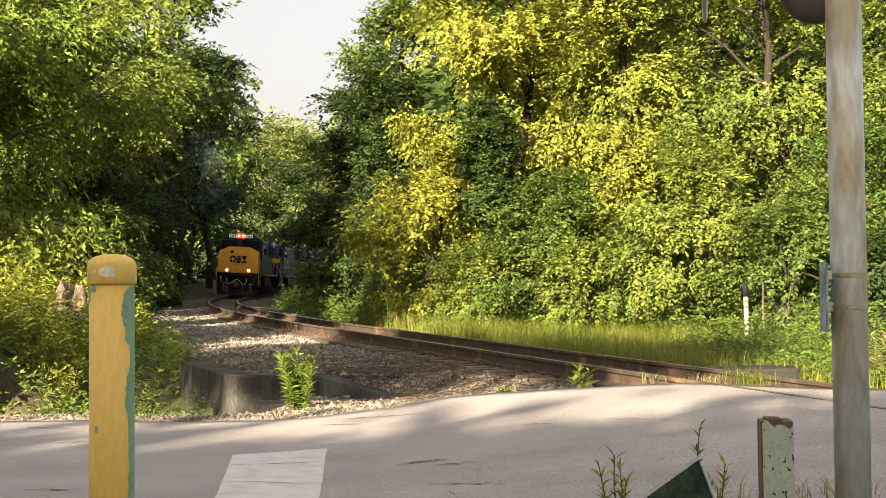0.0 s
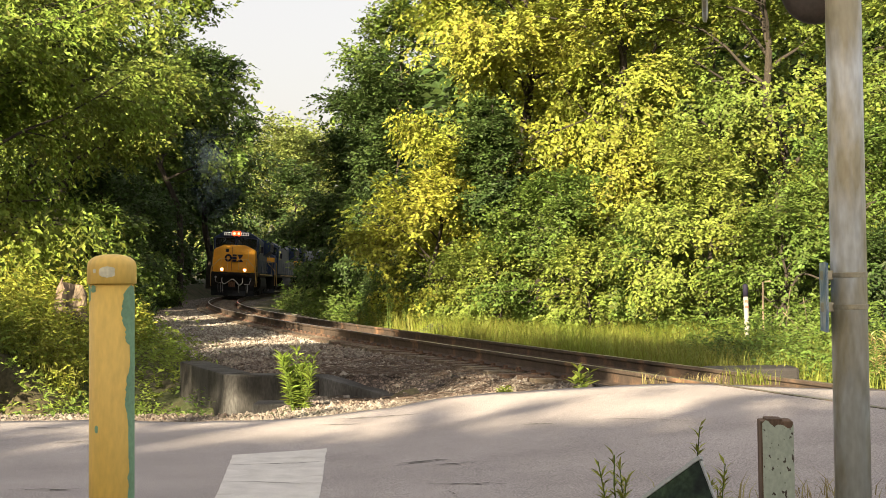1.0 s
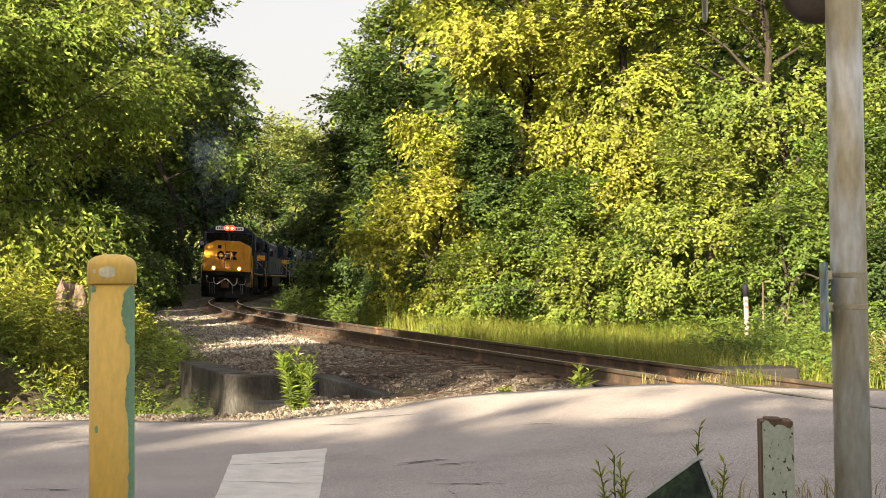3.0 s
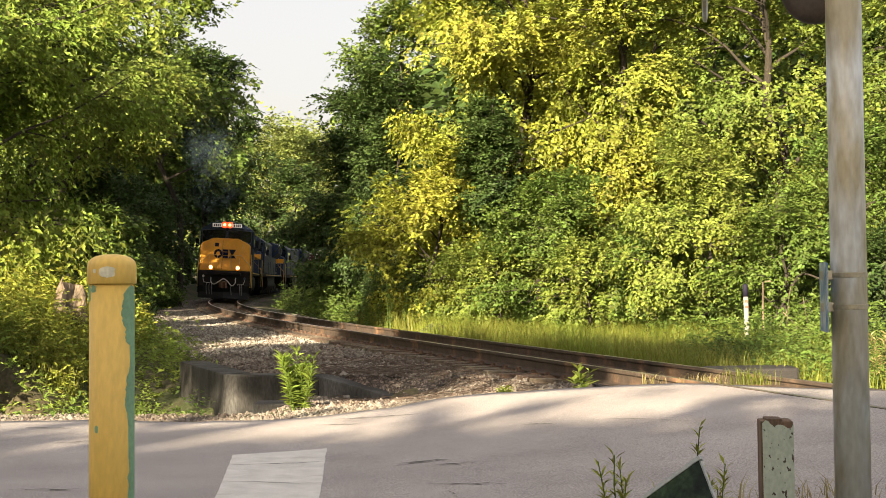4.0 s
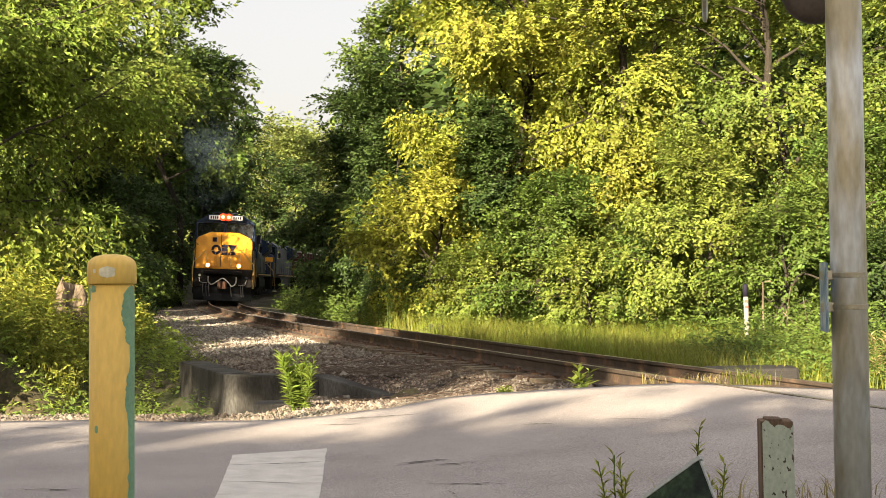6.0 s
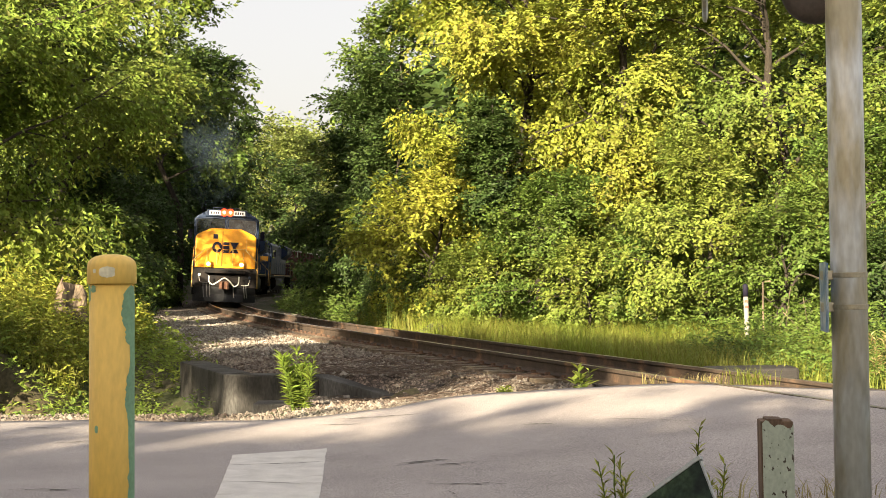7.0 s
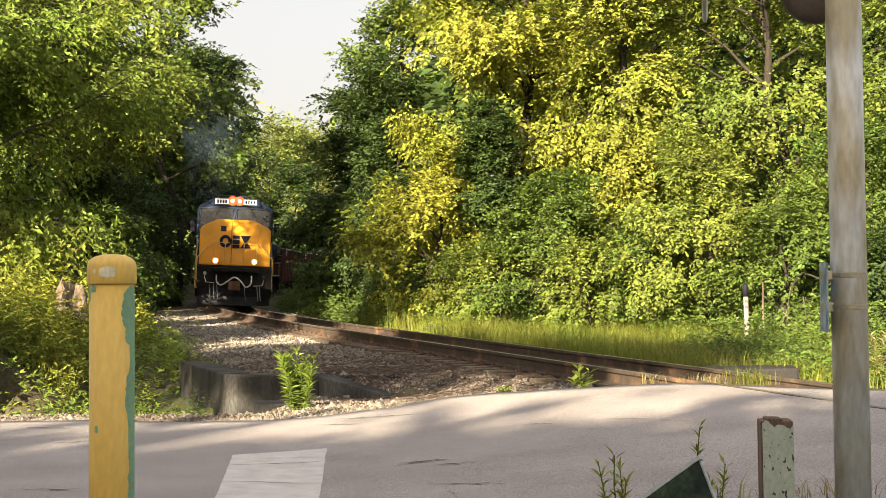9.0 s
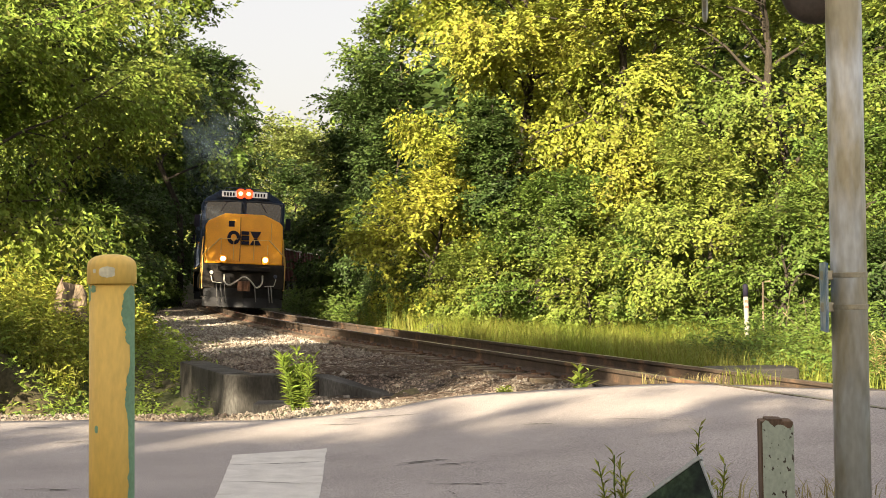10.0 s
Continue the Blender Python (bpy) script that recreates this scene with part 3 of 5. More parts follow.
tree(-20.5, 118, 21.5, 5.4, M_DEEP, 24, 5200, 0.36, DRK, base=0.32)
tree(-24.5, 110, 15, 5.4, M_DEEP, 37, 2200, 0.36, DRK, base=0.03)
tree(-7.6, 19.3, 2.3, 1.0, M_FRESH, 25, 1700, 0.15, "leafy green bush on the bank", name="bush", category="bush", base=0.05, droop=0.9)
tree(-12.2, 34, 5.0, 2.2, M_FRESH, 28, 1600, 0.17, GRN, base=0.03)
# these bushes get the dark leaf colour in place of deep shade
tree(-12.2, 50, 5.4, 2.6, M_DEEP, 26, 2400, 0.19, "bush with shade put into its dark green leaves", name="bush", category="bush", base=0.02)
tree(-17.2, 70, 8.5, 3.4, M_DEEP, 27, 2200, 0.24, "bush with shade put into its dark green leaves", name="bush", category="bush", base=0.02)
tree(-20.5, 90, 9.5, 4.0, M_DEEP, 29, 2200, 0.28, "bush with shade put into its dark green leaves", name="bush", category="bush", base=0.02)
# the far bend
tree(-24.5, 195, 22, 7, M_FAR, 30, 2400, 0.5, "distant tree, its paleness put into the leaf colour", base=0.03)
tree(-19, 205, 22, 7, M_FAR, 31, 2400, 0.5, "distant tree, its paleness put into the leaf colour", base=0.03)
tree(-38, 222, 24, 8, M_FAR, 34, 2000, 0.55, "distant tree, its paleness put into the leaf colour", base=0.03)
# dark-leaved trees stand for the shaded hollow behind the train
tree(-20.5, 178, 15, 5, M_DEEP, 38, 1900, 0.45, DRK, base=0.02)
tree(-26.5, 172, 15, 5.5, M_DEEP, 39, 1900, 0.45, DRK, base=0.02)
tree(-25, 135, 15, 6, M_DEEP, 32, 2200, 0.45, DRK, base=0.02)
tree(-3.0, 122, 17, 6.5, M_DEEP, 33, 2400, 0.42, DRK, base=0.02)
tree(-2.8, 98, 12, 5.0, M_DEEP, 35, 2200, 0.35, DRK, base=0.02)
# the wood behind the camera, whose shade lies on the road
for i, (x, y, h) in enumerate(((-38, -15.6, 16.0), (-34.5, -15.9, 16.4), (-31, -16.2, 15.9), (-28, -15.8, 16.5), (-25, -16.1, 16.2), (-22, -15.7, 16.8), (-19, -16.0, 16.6), (-16, -15.8, 16.1), (-12.5, -16, 16.4), (-8.5, -16, 16))):
    tree(x, y, h * 0.52, 2.6, M_GREEN, 60 + i, 900, 0.5, "roadside tree in full leaf", base=0.06, top=0.1, n_leaf=5, limbs=24)
# unseen high crowns, placed so that their shade falls on the ballast
for i, (x, y, h, r) in enumerate(((-13.0, -5.0, 11.0, 2.0), (-14.4, 0.8, 11.0, 1.6), (-9.9, -4.4, 10.8, 1.4))):
    tree(x, y, h, r, M_GREEN, 100 + i, 1500, 0.36, "unseen tall tree, high crown added to shade the ballast", base=0.78, top=0.3, n_leaf=6)
# unseen too, added to keep the sun off the mast's top
tree(-8.0, -15.5, 10.6, 1.6, M_GREEN, 104, 1500, 0.4, "unseen slim tree added to shade the mast", base=0.5, top=0.1, n_leaf=6)
# the deeper wood on the left
for i, (x, y, h) in enumerate(((-27, 42, 17), (-28, 54, 18), (-24.5, 61, 19), (-27, 76, 20), (-31, 92, 21))):
    tree(x, y, h, 4.8, M_DEEP, 80 + i, 1300, 0.42, DRK, base=0.03)


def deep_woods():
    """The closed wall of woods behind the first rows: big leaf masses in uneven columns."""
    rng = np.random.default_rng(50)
    # the last block is an unseen hedge that closes the road's shade
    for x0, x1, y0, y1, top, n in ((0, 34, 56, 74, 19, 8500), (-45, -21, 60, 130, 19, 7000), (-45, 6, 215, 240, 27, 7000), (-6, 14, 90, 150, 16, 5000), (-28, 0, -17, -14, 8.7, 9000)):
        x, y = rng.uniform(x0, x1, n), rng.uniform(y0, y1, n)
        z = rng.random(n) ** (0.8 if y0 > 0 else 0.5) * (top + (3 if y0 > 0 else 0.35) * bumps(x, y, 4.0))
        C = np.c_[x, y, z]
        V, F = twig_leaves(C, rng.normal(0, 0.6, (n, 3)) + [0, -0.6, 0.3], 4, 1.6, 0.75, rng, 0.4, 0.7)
        tagged(attach("deep_woods", mesh_from("deep_woods", V, F), M_FAR if y0 > 200 else M_DEEP), "closed green woods behind the first trees" if y0 > 0 else "unseen closed woods added to shade the road", "woods", kind="stuff")


deep_woods()
# bushes along the wood's edge: three kinds, copied
def bush_row(kinds, places, group):
    for i, (x, y, k) in enumerate(places):
        z = float(ground_height(x, y)[0])
        tagged(copy_thing(kinds[i % len(kinds)], Matrix.Translation((x, y, z)) @ Matrix.Rotation(i * 2.1, 4, "Z")), group=group)


edge = [tree(1.6, 35.8, 2.3, 1.5, M_LIME, 40, 1200, 0.115, BUSH, name="bush", category="bush", base=0.03),
        tree(4.7, 31.6, 2.6, 1.5, M_GREEN, 41, 1200, 0.115, BUSH, name="bush", category="bush", base=0.03),
        # third kind coloured dark for the shaded gaps between the bushes
        tree(9.8, 27.2, 2.0, 1.3, M_DEEP, 42, 1100, 0.11, BUSH, name="bush", category="bush", base=0.03)]
bush_row(edge, [(3.5, 31.9, 0), (7.0, 28.6, 0), (8.4, 26.6, 0), (11.4, 27.5, 0), (-0.6, 42.5, 0), (-1.8, 45.5, 0), (5.8, 33.6, 0), (12.0, 25.0, 0), (-2.4, 52.0, 0), (0.9, 37.2, 0)], "bushes at the wood's edge")
shade = [tree(-9.8, 38.5, 2.6, 1.8, M_GREEN, 43, 1300, 0.16, BUSH, name="bush", category="bush", base=0.02),
         tree(-12.8, 47.0, 2.4, 1.8, M_DEEP, 44, 1300, 0.16, BUSH, name="bush", category="bush", base=0.02)]
bush_row(shade, [(-11.0, 30.0, 0), (-12.8, 56, 0), (-14.2, 63, 0), (-11.5, 23.5, 0), (-3.6, 56, 0), (-17.8, 82, 0), (-14.6, 69, 0), (-15.6, 73, 0)], "bushes in the shade of the wood")


# ---- grass and weeds ----
def blades(x, y, h, rng, lean=0.35, width=0.012):
    n = len(x)
    z = ground_height(x, y) - 0.03
    a = rng.uniform(0, 2 * np.pi, n)
    H = h * rng.uniform(0.5, 1.25, n)
    tip = np.c_[np.cos(a), np.sin(a)] * (H * lean * rng.uniform(0.3, 1.6, n))[:, None]
    side = np.c_[-np.sin(a), np.cos(a), 0 * a] * width
    base = np.c_[x, y, z]
    mid = base + np.c_[tip * 0.35, H * 0.6]
    end = base + np.c_[tip, H * (1 - 0.25 * lean)]
    V = np.stack([base - side, base + side, mid + side * 0.8, mid - side * 0.8, end + side * 0.15, end - side * 0.15], 1).reshape(-1, 3)
    k = np.arange(n)[:, None] * 6
    return V, np.concatenate([k + [0, 1, 2, 3], k + [3, 2, 4, 5]])


def scatter(n, rng, x0, x1, y0, y1, test):
    x, y = rng.uniform(x0, x1, n), rng.uniform(y0, y1, n)
    s, d = line_coords(x, y)
    keep = test(x, y, s, d)
    return x[keep], y[keep]


def build_growth():
    rng = np.random.default_rng(21)
    patch = lambda x, y: 0.5 + 0.5 * bumps(x, y, 1.3, 7)
    # tall grass behind the far rail
    x, y = scatter(110000, rng, -3, 13, 14, 40, lambda x, y, s, d: (d < -1.9) & (d > -6.5) & (rng.random(len(x)) < 0.35 + 0.65 * patch(x, y)))
    V, F = blades(x, y, 0.56 * (y / 24).clip(0.5, 1.1), rng, 0.6, 0.0045)
    tagged(attach("tall_grass", mesh_from("tall_grass", V, F), M_GRASS), "tall sunlit green grass beside the track", "grass", kind="stuff")

    def weeds(name, label, x, y, height, leaf, mat, sprays=3, up=1.2):
        z = ground_height(x, y)
        k = len(x) * sprays
        C = np.repeat(np.c_[x, y, z], sprays, 0) + rng.normal(0, 1, (k, 3)) * [0.12, 0.12, 0]
        C[:, 2] += np.abs(rng.normal(0, 0.55, k)) * height * np.repeat(0.5 + patch(x, y), sprays)
        out = rng.normal(0, 0.5, (k, 3)) + [-0.3, -0.6, up * 0.7]          # leaves turned to the light
        V, F = twig_leaves(C, out, 6, leaf * 2.5, leaf, rng, 0.3)
        tagged(attach(name, mesh_from(name, V, F), mat), label, "weeds", kind="stuff")

    # bank and ditch on the left
    x, y = scatter(7200, rng, -12, -2.8, 14.0, 34, lambda x, y, s, d: (d > 4.3) & ((y > 16) | (x < -4.5)) & ((x < -4.4 - 0.25 * (20 - y).clip(0, 3)) | (y > 22.3) | (y < 15)))
    weeds("bank_weeds", "low green weeds covering the bank", x, y, 0.45, 0.085, M_FRESH, 2)
    x, y = scatter(1500, rng, -8.6, -5.6, 21, 28, lambda x, y, s, d: d > 4.8)
    weeds("bank_goldenrod", "fresh yellow-green weeds in the sun", x, y, 0.62, 0.085, M_YELLOW)
    x, y = scatter(9000, rng, -8.6, -5.6, 21, 28, lambda x, y, s, d: d > 4.8)
    V, F = blades(x, y, 0.5, rng, 0.5, 0.006)
    tagged(attach("bank_grass", mesh_from("bank_grass", V, F), M_GRASS), "long fresh grass on the sunny bank", "grass", kind="stuff")
    # along the track further off
    x, y = scatter(5000, rng, -10, 1, 38, 74, lambda x, y, s, d: (d < -2.7) & (d > -7))
    weeds("trackside_weeds", "lush green weeds along the ballast", x, y, 0.7, 0.13, M_GREEN)
    # shade under the trees is painted by the dark leaf colour
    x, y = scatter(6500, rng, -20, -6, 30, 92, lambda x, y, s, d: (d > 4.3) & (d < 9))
    weeds("shade_weeds", "low weeds coloured dark for deep shade", x, y, 0.6, 0.14, M_DEEP)
    # at the foot of the wood
    x, y = scatter(5200, rng, -1, 14, 18, 42, lambda x, y, s, d: (d < -5.5) & (d > -11))
    weeds("wood_edge_weeds", "green and yellow weeds at the wood's foot", x, y, 0.6, 0.09, M_GREEN)
    x, y = scatter(2000, rng, 4.4, 9.0, 15, 27, lambda x, y, s, d: (d < -2.3) & (d > -6))
    weeds("trackside_brambles", "broad-leaved green brambles beside the track", x, y, 0.5, 0.085, M_GREEN)
    x, y = scatter(500, rng, -2.2, 0.4, 33, 40, lambda x, y, s, d: (d < -2.6) & (d > -5))
    weeds("low_herbs", "bright yellow-green herbs on gravel", x, y, 0.25, 0.09, M_YELLOW)
    x, y = scatter(420, rng, -5.2, -3.2, 14.3, 20.5, lambda x, y, s, d: (d > 4.6) & (rng.random(len(x)) < 0.8))
    weeds("ditch_weeds", "low dark weeds and ferns in the ditch", x, y, 0.22, 0.08, M_GREEN)
    # thin growth on the ballast
    x, y = scatter(260, rng, -8, -3.4, 19, 34, lambda x, y, s, d: (d > 3.0) & (d < 4.6) & (patch(x, y) > 0.6))
    weeds("ballast_weeds", "sparse small weeds in the ballast", x, y, 0.12, 0.05, M_GREEN, 2)


build_growth()


# ---- the train ----
M_BLUE = material("loco_blue", (0.016, 0.032, 0.078), rough=0.5, spec=0.2, vary=0.25, scale=1.5, fine=25, bump=0.05, second=(0.020, 0.034, 0.065), mix_scale=1.0, sharp=0.2)
M_NOSE = material("loco_yellow", (0.80, 0.36, 0.010), rough=0.42, vary=0.07, scale=2.5, fine=30, bump=0.05, second=(0.74, 0.325, 0.010), mix_scale=1.3, sharp=0.25)
M_BLACK = material("loco_black", (0.008, 0.008, 0.009), rough=0.65, spec=0.2, vary=0.3, scale=3, fine=30, bump=0.2, second=(0.016, 0.013, 0.011), mix_scale=2)
M_PLOW = material("plow_grey", (0.022, 0.024, 0.03), rough=0.45, vary=0.3, scale=3, fine=30, bump=0.2)
M_GRAB = material("grab_yellow", (0.62, 0.40, 0.12), rough=0.5, vary=0.15, bump=0)
M_WHITEHOSE = material("hose_white", (0.5, 0.49, 0.46), rough=0.5, vary=0.1, bump=0)
M_SILVER = material("hose_fitting", (0.22, 0.22, 0.22), rough=0.35, metal=0.6, vary=0.15, bump=0)
M_GLASS = material("cab_glass", (0.02, 0.025, 0.03), rough=0.06, vary=0.1, bump=0, spec=0.9)
M_FRAME = material("window_rubber", (0.035, 0.05, 0.085), rough=0.5, vary=0.15, bump=0)
M_BOARD = material("number_board", (0.72, 0.72, 0.70), rough=0.5, vary=0.04, bump=0, emission=0.06)
M_BAR = material("dark_bars", (0.016, 0.015, 0.028), rough=0.7, spec=0.1, vary=0.1, bump=0)
M_LAMP = material("headlight_glow", (1.0, 0.40, 0.16), vary=0, bump=0, emission=1.2)
# red glare round the headlights, given as a self-lit colour
M_HALO = material("headlight_halo", (1.0, 0.06, 0.015), vary=0, bump=0, emission=0.55)
M_DITCH = material("ditch_light_glow", (1.0, 0.56, 0.25), vary=0, bump=0, emission=2.0)
M_LAMPOFF = material("lamp_glass", (0.35, 0.35, 0.35), rough=0.15, vary=0.1, bump=0)
M_RUSTY = material("coupler_rust", (0.16, 0.085, 0.055), rough=0.85, vary=0.3, bump=0.4)
M_WHEEL = material("wheel_steel", (0.06, 0.05, 0.045), rough=0.6, metal=0.4, vary=0.3, bump=0.2)
M_MAROON = material("car_maroon", (0.12, 0.028, 0.030), rough=0.75, vary=0.25, scale=1.5, fine=20, bump=0.2, second=(0.06, 0.03, 0.025), mix_scale=0.9, sharp=0.2)
M_RIM = material("car_rim", (0.45, 0.43, 0.41), rough=0.7, vary=0.25, bump=0.1)
TRAIN, WHEELS = [], []


def disc(x, y, z, r, depth, sides=20, dome=0.0):
    """A short round lamp or cap that faces forwards."""
    bm = bmesh.new()
    prof = [(0.0, r), (depth * 0.7, r), (depth, r * 0.82)]
    rings = [[bm.verts.new((x + a, y + b * math.cos(i * 2 * math.pi / sides), z + b * math.sin(i * 2 * math.pi / sides))) for i in range(sides)] for a, b in prof]
    for p, q in zip(rings, rings[1:]):
        for i in range(sides):
            bm.faces.new((p[i], p[(i + 1) % sides], q[(i + 1) % sides], q[i]))
    tip = bm.verts.new((x + depth + dome, y, z))
    for i in range(sides):
        bm.faces.new((rings[-1][i], rings[-1][(i + 1) % sides], tip))
    bm.faces.new(rings[0])
    bmesh.ops.recalc_face_normals(bm, faces=bm.faces[:])
    return bm


def wheelset(r):
    """An axle along y with two flanged wheels."""
    prof = [(-0.84, 0.09), (-0.82, r * 0.3), (-0.80, r * 0.78), (-0.81, r * 0.98), (-0.70, r), (-0.685, r + 0.028), (-0.66, r + 0.028), (-0.66, r * 0.75), (-0.70, r * 0.3), (-0.65, 0.09)]
    prof = prof + [(-a, b) for a, b in prof[::-1]]
    bm = bmesh.new()
    sides = 24
    rings = [[bm.verts.new((b * math.cos(i * 2 * math.pi / sides), a, b * math.sin(i * 2 * math.pi / sides))) for i in range(sides)] for a, b in prof]
    for p, q in zip(rings, rings[1:]):
        for i in range(sides):
            bm.faces.new((p[i], p[(i + 1) % sides], q[(i + 1) % sides], q[i]))
    bm.faces.new(rings[0]), bm.faces.new(rings[-1])
    bmesh.ops.recalc_face_normals(bm, faces=bm.faces[:])
    return bm


def add_truck(parent, x, axles, r):
    bm = bmesh.new()
    half = max(axles) + 0.75
    for sy in (-1, 1):
        add_prism(bm, [(x - half, 0.62), (x - half + 0.3, 0.42), (x - 0.9, 0.42), (x - 0.6, 0.32), (x + 0.6, 0.32), (x + 0.9, 0.42), (x + half - 0.3, 0.42), (x + half, 0.62), (x + half, 0.86), (x + 0.7, 0.98), (x - 0.7, 0.98), (x - half, 0.86)], 1, sy * 0.98, sy * 1.12)
        for a in axles:
            add_box(bm, x + a - 0.17, x + a + 0.17, sy * 1.05 - 0.13, sy * 1.05 + 0.13, 0.40, 0.68, 0.03)
            for k in (-0.33, 0.33):
                add_tube(bm, [(x + a + k, sy * 1.06, 0.66), (x + a + k, sy * 1.06, 0.92)], 0.085, 8)
    add_box(bm, x - 0.4, x + 0.4, -1.0, 1.0, 0.5, 0.95, 0.04)
    truck = part("truck", bm, M_BLACK, parent, "black cast steel truck frame")
    for a in axles:
        w = part("wheel", wheelset(r), M_WHEEL, truck, "dark steel wheelset", pose(x + a, 0, r))
        WHEELS.append((w, (x + a, 0, r)))


def locomotive(lit):
    loco = thing("locomotive", "dark blue diesel locomotive with a yellow nose, lamps lit" if lit else "dark blue diesel locomotive coupled behind the leading one", "locomotive", group="locomotives of the train")
    # nose: six-sided front, leaning back towards its top
    bm = bmesh.new()
    outline = [(-1.43, 1.68), (1.43, 1.68), (1.43, 3.16), (1.32, 3.30), (0.72, 3.58), (-0.72, 3.58), (-1.32, 3.30), (-1.43, 3.16)]
    add_prism(bm, outline, 0, 8.7, 10.36, 0.06)
    for v in bm.verts:
        if v.co.x > 9.5:
            v.co.x -= 0.40 * max(0, v.co.z - 1.9) / 1.68
    nose = part("nose", bm, M_NOSE if lit else M_BLUE, loco, "yellow painted six-sided nose" if lit else "dark blue six-sided nose")

    def front(z, out=0.0):
        return 10.36 - 0.40 * max(0, z - 1.9) / 1.68 + out

    def plate(name, y0, y1, z0, z1, mat, out=0.012, label="", skew=0.0, parent=nose):
        bm = bmesh.new()
        a = [(front(z0, -0.02), y0, z0), (front(z0, -0.02), y1, z0), (front(z1, -0.02), y1 + skew, z1), (front(z1, -0.02), y0 + skew, z1)]
        va = [bm.verts.new(p) for p in a]
        vb = [bm.verts.new((p[0] + 0.02 + out, p[1], p[2])) for p in a]
        bm.faces.new(va), bm.faces.new(vb)
        for i in range(4):
            bm.faces.new((va[i], va[(i + 1) % 4], vb[(i + 1) % 4], vb[i]))
        bmesh.ops.recalc_face_normals(bm, faces=bm.faces[:])
        return part(name, bm, mat, parent, label)

    plate("nose_door", -1.02, -0.17, 1.82, 3.44, M_NOSE if lit else M_BLUE, 0.022, "nose door")
    if not lit:
        plate("nose_band", -1.40, 1.40, 2.75, 3.14, M_NOSE, 0.03, "yellow band")
    plate("door_window", -0.60, -0.38, 3.08, 3.30, M_BAR, 0.034, "small dark door window")
    plate("door_seam", -0.165, -0.14, 1.80, 3.46, M_BAR, 0.008)
    # the railway's emblem as three plain dark shapes: a ring, a slotted block, a bow-tie
    def emblem(outline):
        bm = bmesh.new()
        va = [bm.verts.new((front(z, -0.01), y, z)) for y, z in outline]
        vb = [bm.verts.new((front(z, 0.036), y, z)) for y, z in outline]
        bm.faces.new(va), bm.faces.new(vb)
        for i in range(len(outline)):
            k = (i + 1) % len(outline)
            bm.faces.new((va[i], va[k], vb[k], vb[i]))
        bmesh.ops.recalc_face_normals(bm, faces=bm.faces[:])
        part("emblem_block", bm, M_BAR, nose, "dark blue painted emblem")

    def arc(cy, cz, ry, rz, a0, a1, n=7):
        return [(cy + ry * math.cos(radians(a0 + (a1 - a0) * i / n)), cz + rz * math.sin(radians(a0 + (a1 - a0) * i / n))) for i in range(n + 1)]

    for a0 in (10, 130, 250):
        emblem(arc(-0.40, 2.675, 0.24, 0.26, a0, a0 + 120) + arc(-0.40, 2.675, 0.11, 0.13, a0 + 120, a0))
    for z0, z1 in ((2.42, 2.555), (2.585, 2.765), (2.795, 2.93)):
        emblem([(-0.12, z0), (0.17, z0), (0.17, z1), (-0.12, z1)])
    emblem([(0.20, 2.42), (0.62, 2.42), (0.47, 2.66), (0.35, 2.66)])
    emblem([(0.35, 2.67), (0.47, 2.67), (0.62, 2.93), (0.20, 2.93)])
    # grab irons on the nose
    for pts in ([(10.36, -0.86, 1.95), (10.34, -0.86, 2.62), (10.34, -0.24, 2.62)], [(10.36, -0.40, 1.85), (10.36, -0.40, 2.62)],
                [(10.34, 0.28, 2.60), (10.34, 0.98, 2.60), (10.30, 0.98, 3.25)], [(10.36, 0.35, 1.85), (10.36, 0.35, 2.60)], [(10.36, 0.86, 2.05), (10.34, 0.86, 2.45)]):
        part("grab_iron", tube([(p[0] + 0.06, p[1], p[2]) for p in pts], 0.016, 6), M_GRAB, nose)
    # cab
    half = [(1.56, 1.75), (1.56, 4.06), (1.42, 4.20), (0.98, 4.46), (0.90, 4.50)]
    cab = part("cab", prism(half + [(-a, b) for a, b in half[::-1]], 0, 6.2, 8.85, 0.05), M_BLUE, loco, "dark blue cab")
    for sy in (-1, 1):
        win = prism([(sy * 0.10, 3.56), (sy * 0.10, 4.09), (sy * 1.36, 4.05), (sy * 1.42, 3.92), (sy * 1.40, 3.38), (sy * 1.20, 3.40), (sy * 0.70, 3.56)], 0, 8.84, 8.875)
        wf = part("windshield", win, M_GLASS, cab, "dark reflective windshield pane")
        pts = smooth_path([(8.885, sy * 0.09, 3.56), (8.885, sy * 0.09, 4.10), (8.885, sy * 1.36, 4.06), (8.885, sy * 1.43, 3.92), (8.885, sy * 1.41, 3.37), (8.885, sy * 1.20, 3.39)], 3)
        part("window_frame", tube(pts, 0.028, 6), M_FRAME, cab, "grey window rubber")
        part("wiper", tube([(8.92, sy * 0.62, 4.10), (8.93, sy * 0.86, 3.72)], 0.012, 5), M_BAR, cab)
        part("side_window", box(7.0, 8.3, sy * 1.57 - 0.02, sy * 1.57 + 0.02, 3.05, 3.75, 0.015), M_GLASS, cab, "dark cab side window")
        part("mirror", box(8.35, 8.42, sy * 1.74 - 0.10, sy * 1.74 + 0.10, 3.1, 3.55, 0.01), M_BAR, cab)
    hood_top = [(-1.02, 4.20), (1.02, 4.20), (0.96, 4.52), (-0.96, 4.52)]
    head = part("lamp_housing", prism(hood_top, 0, 8.5, 8.95, 0.03), M_BLUE, loco, "dark housing over the windshield")
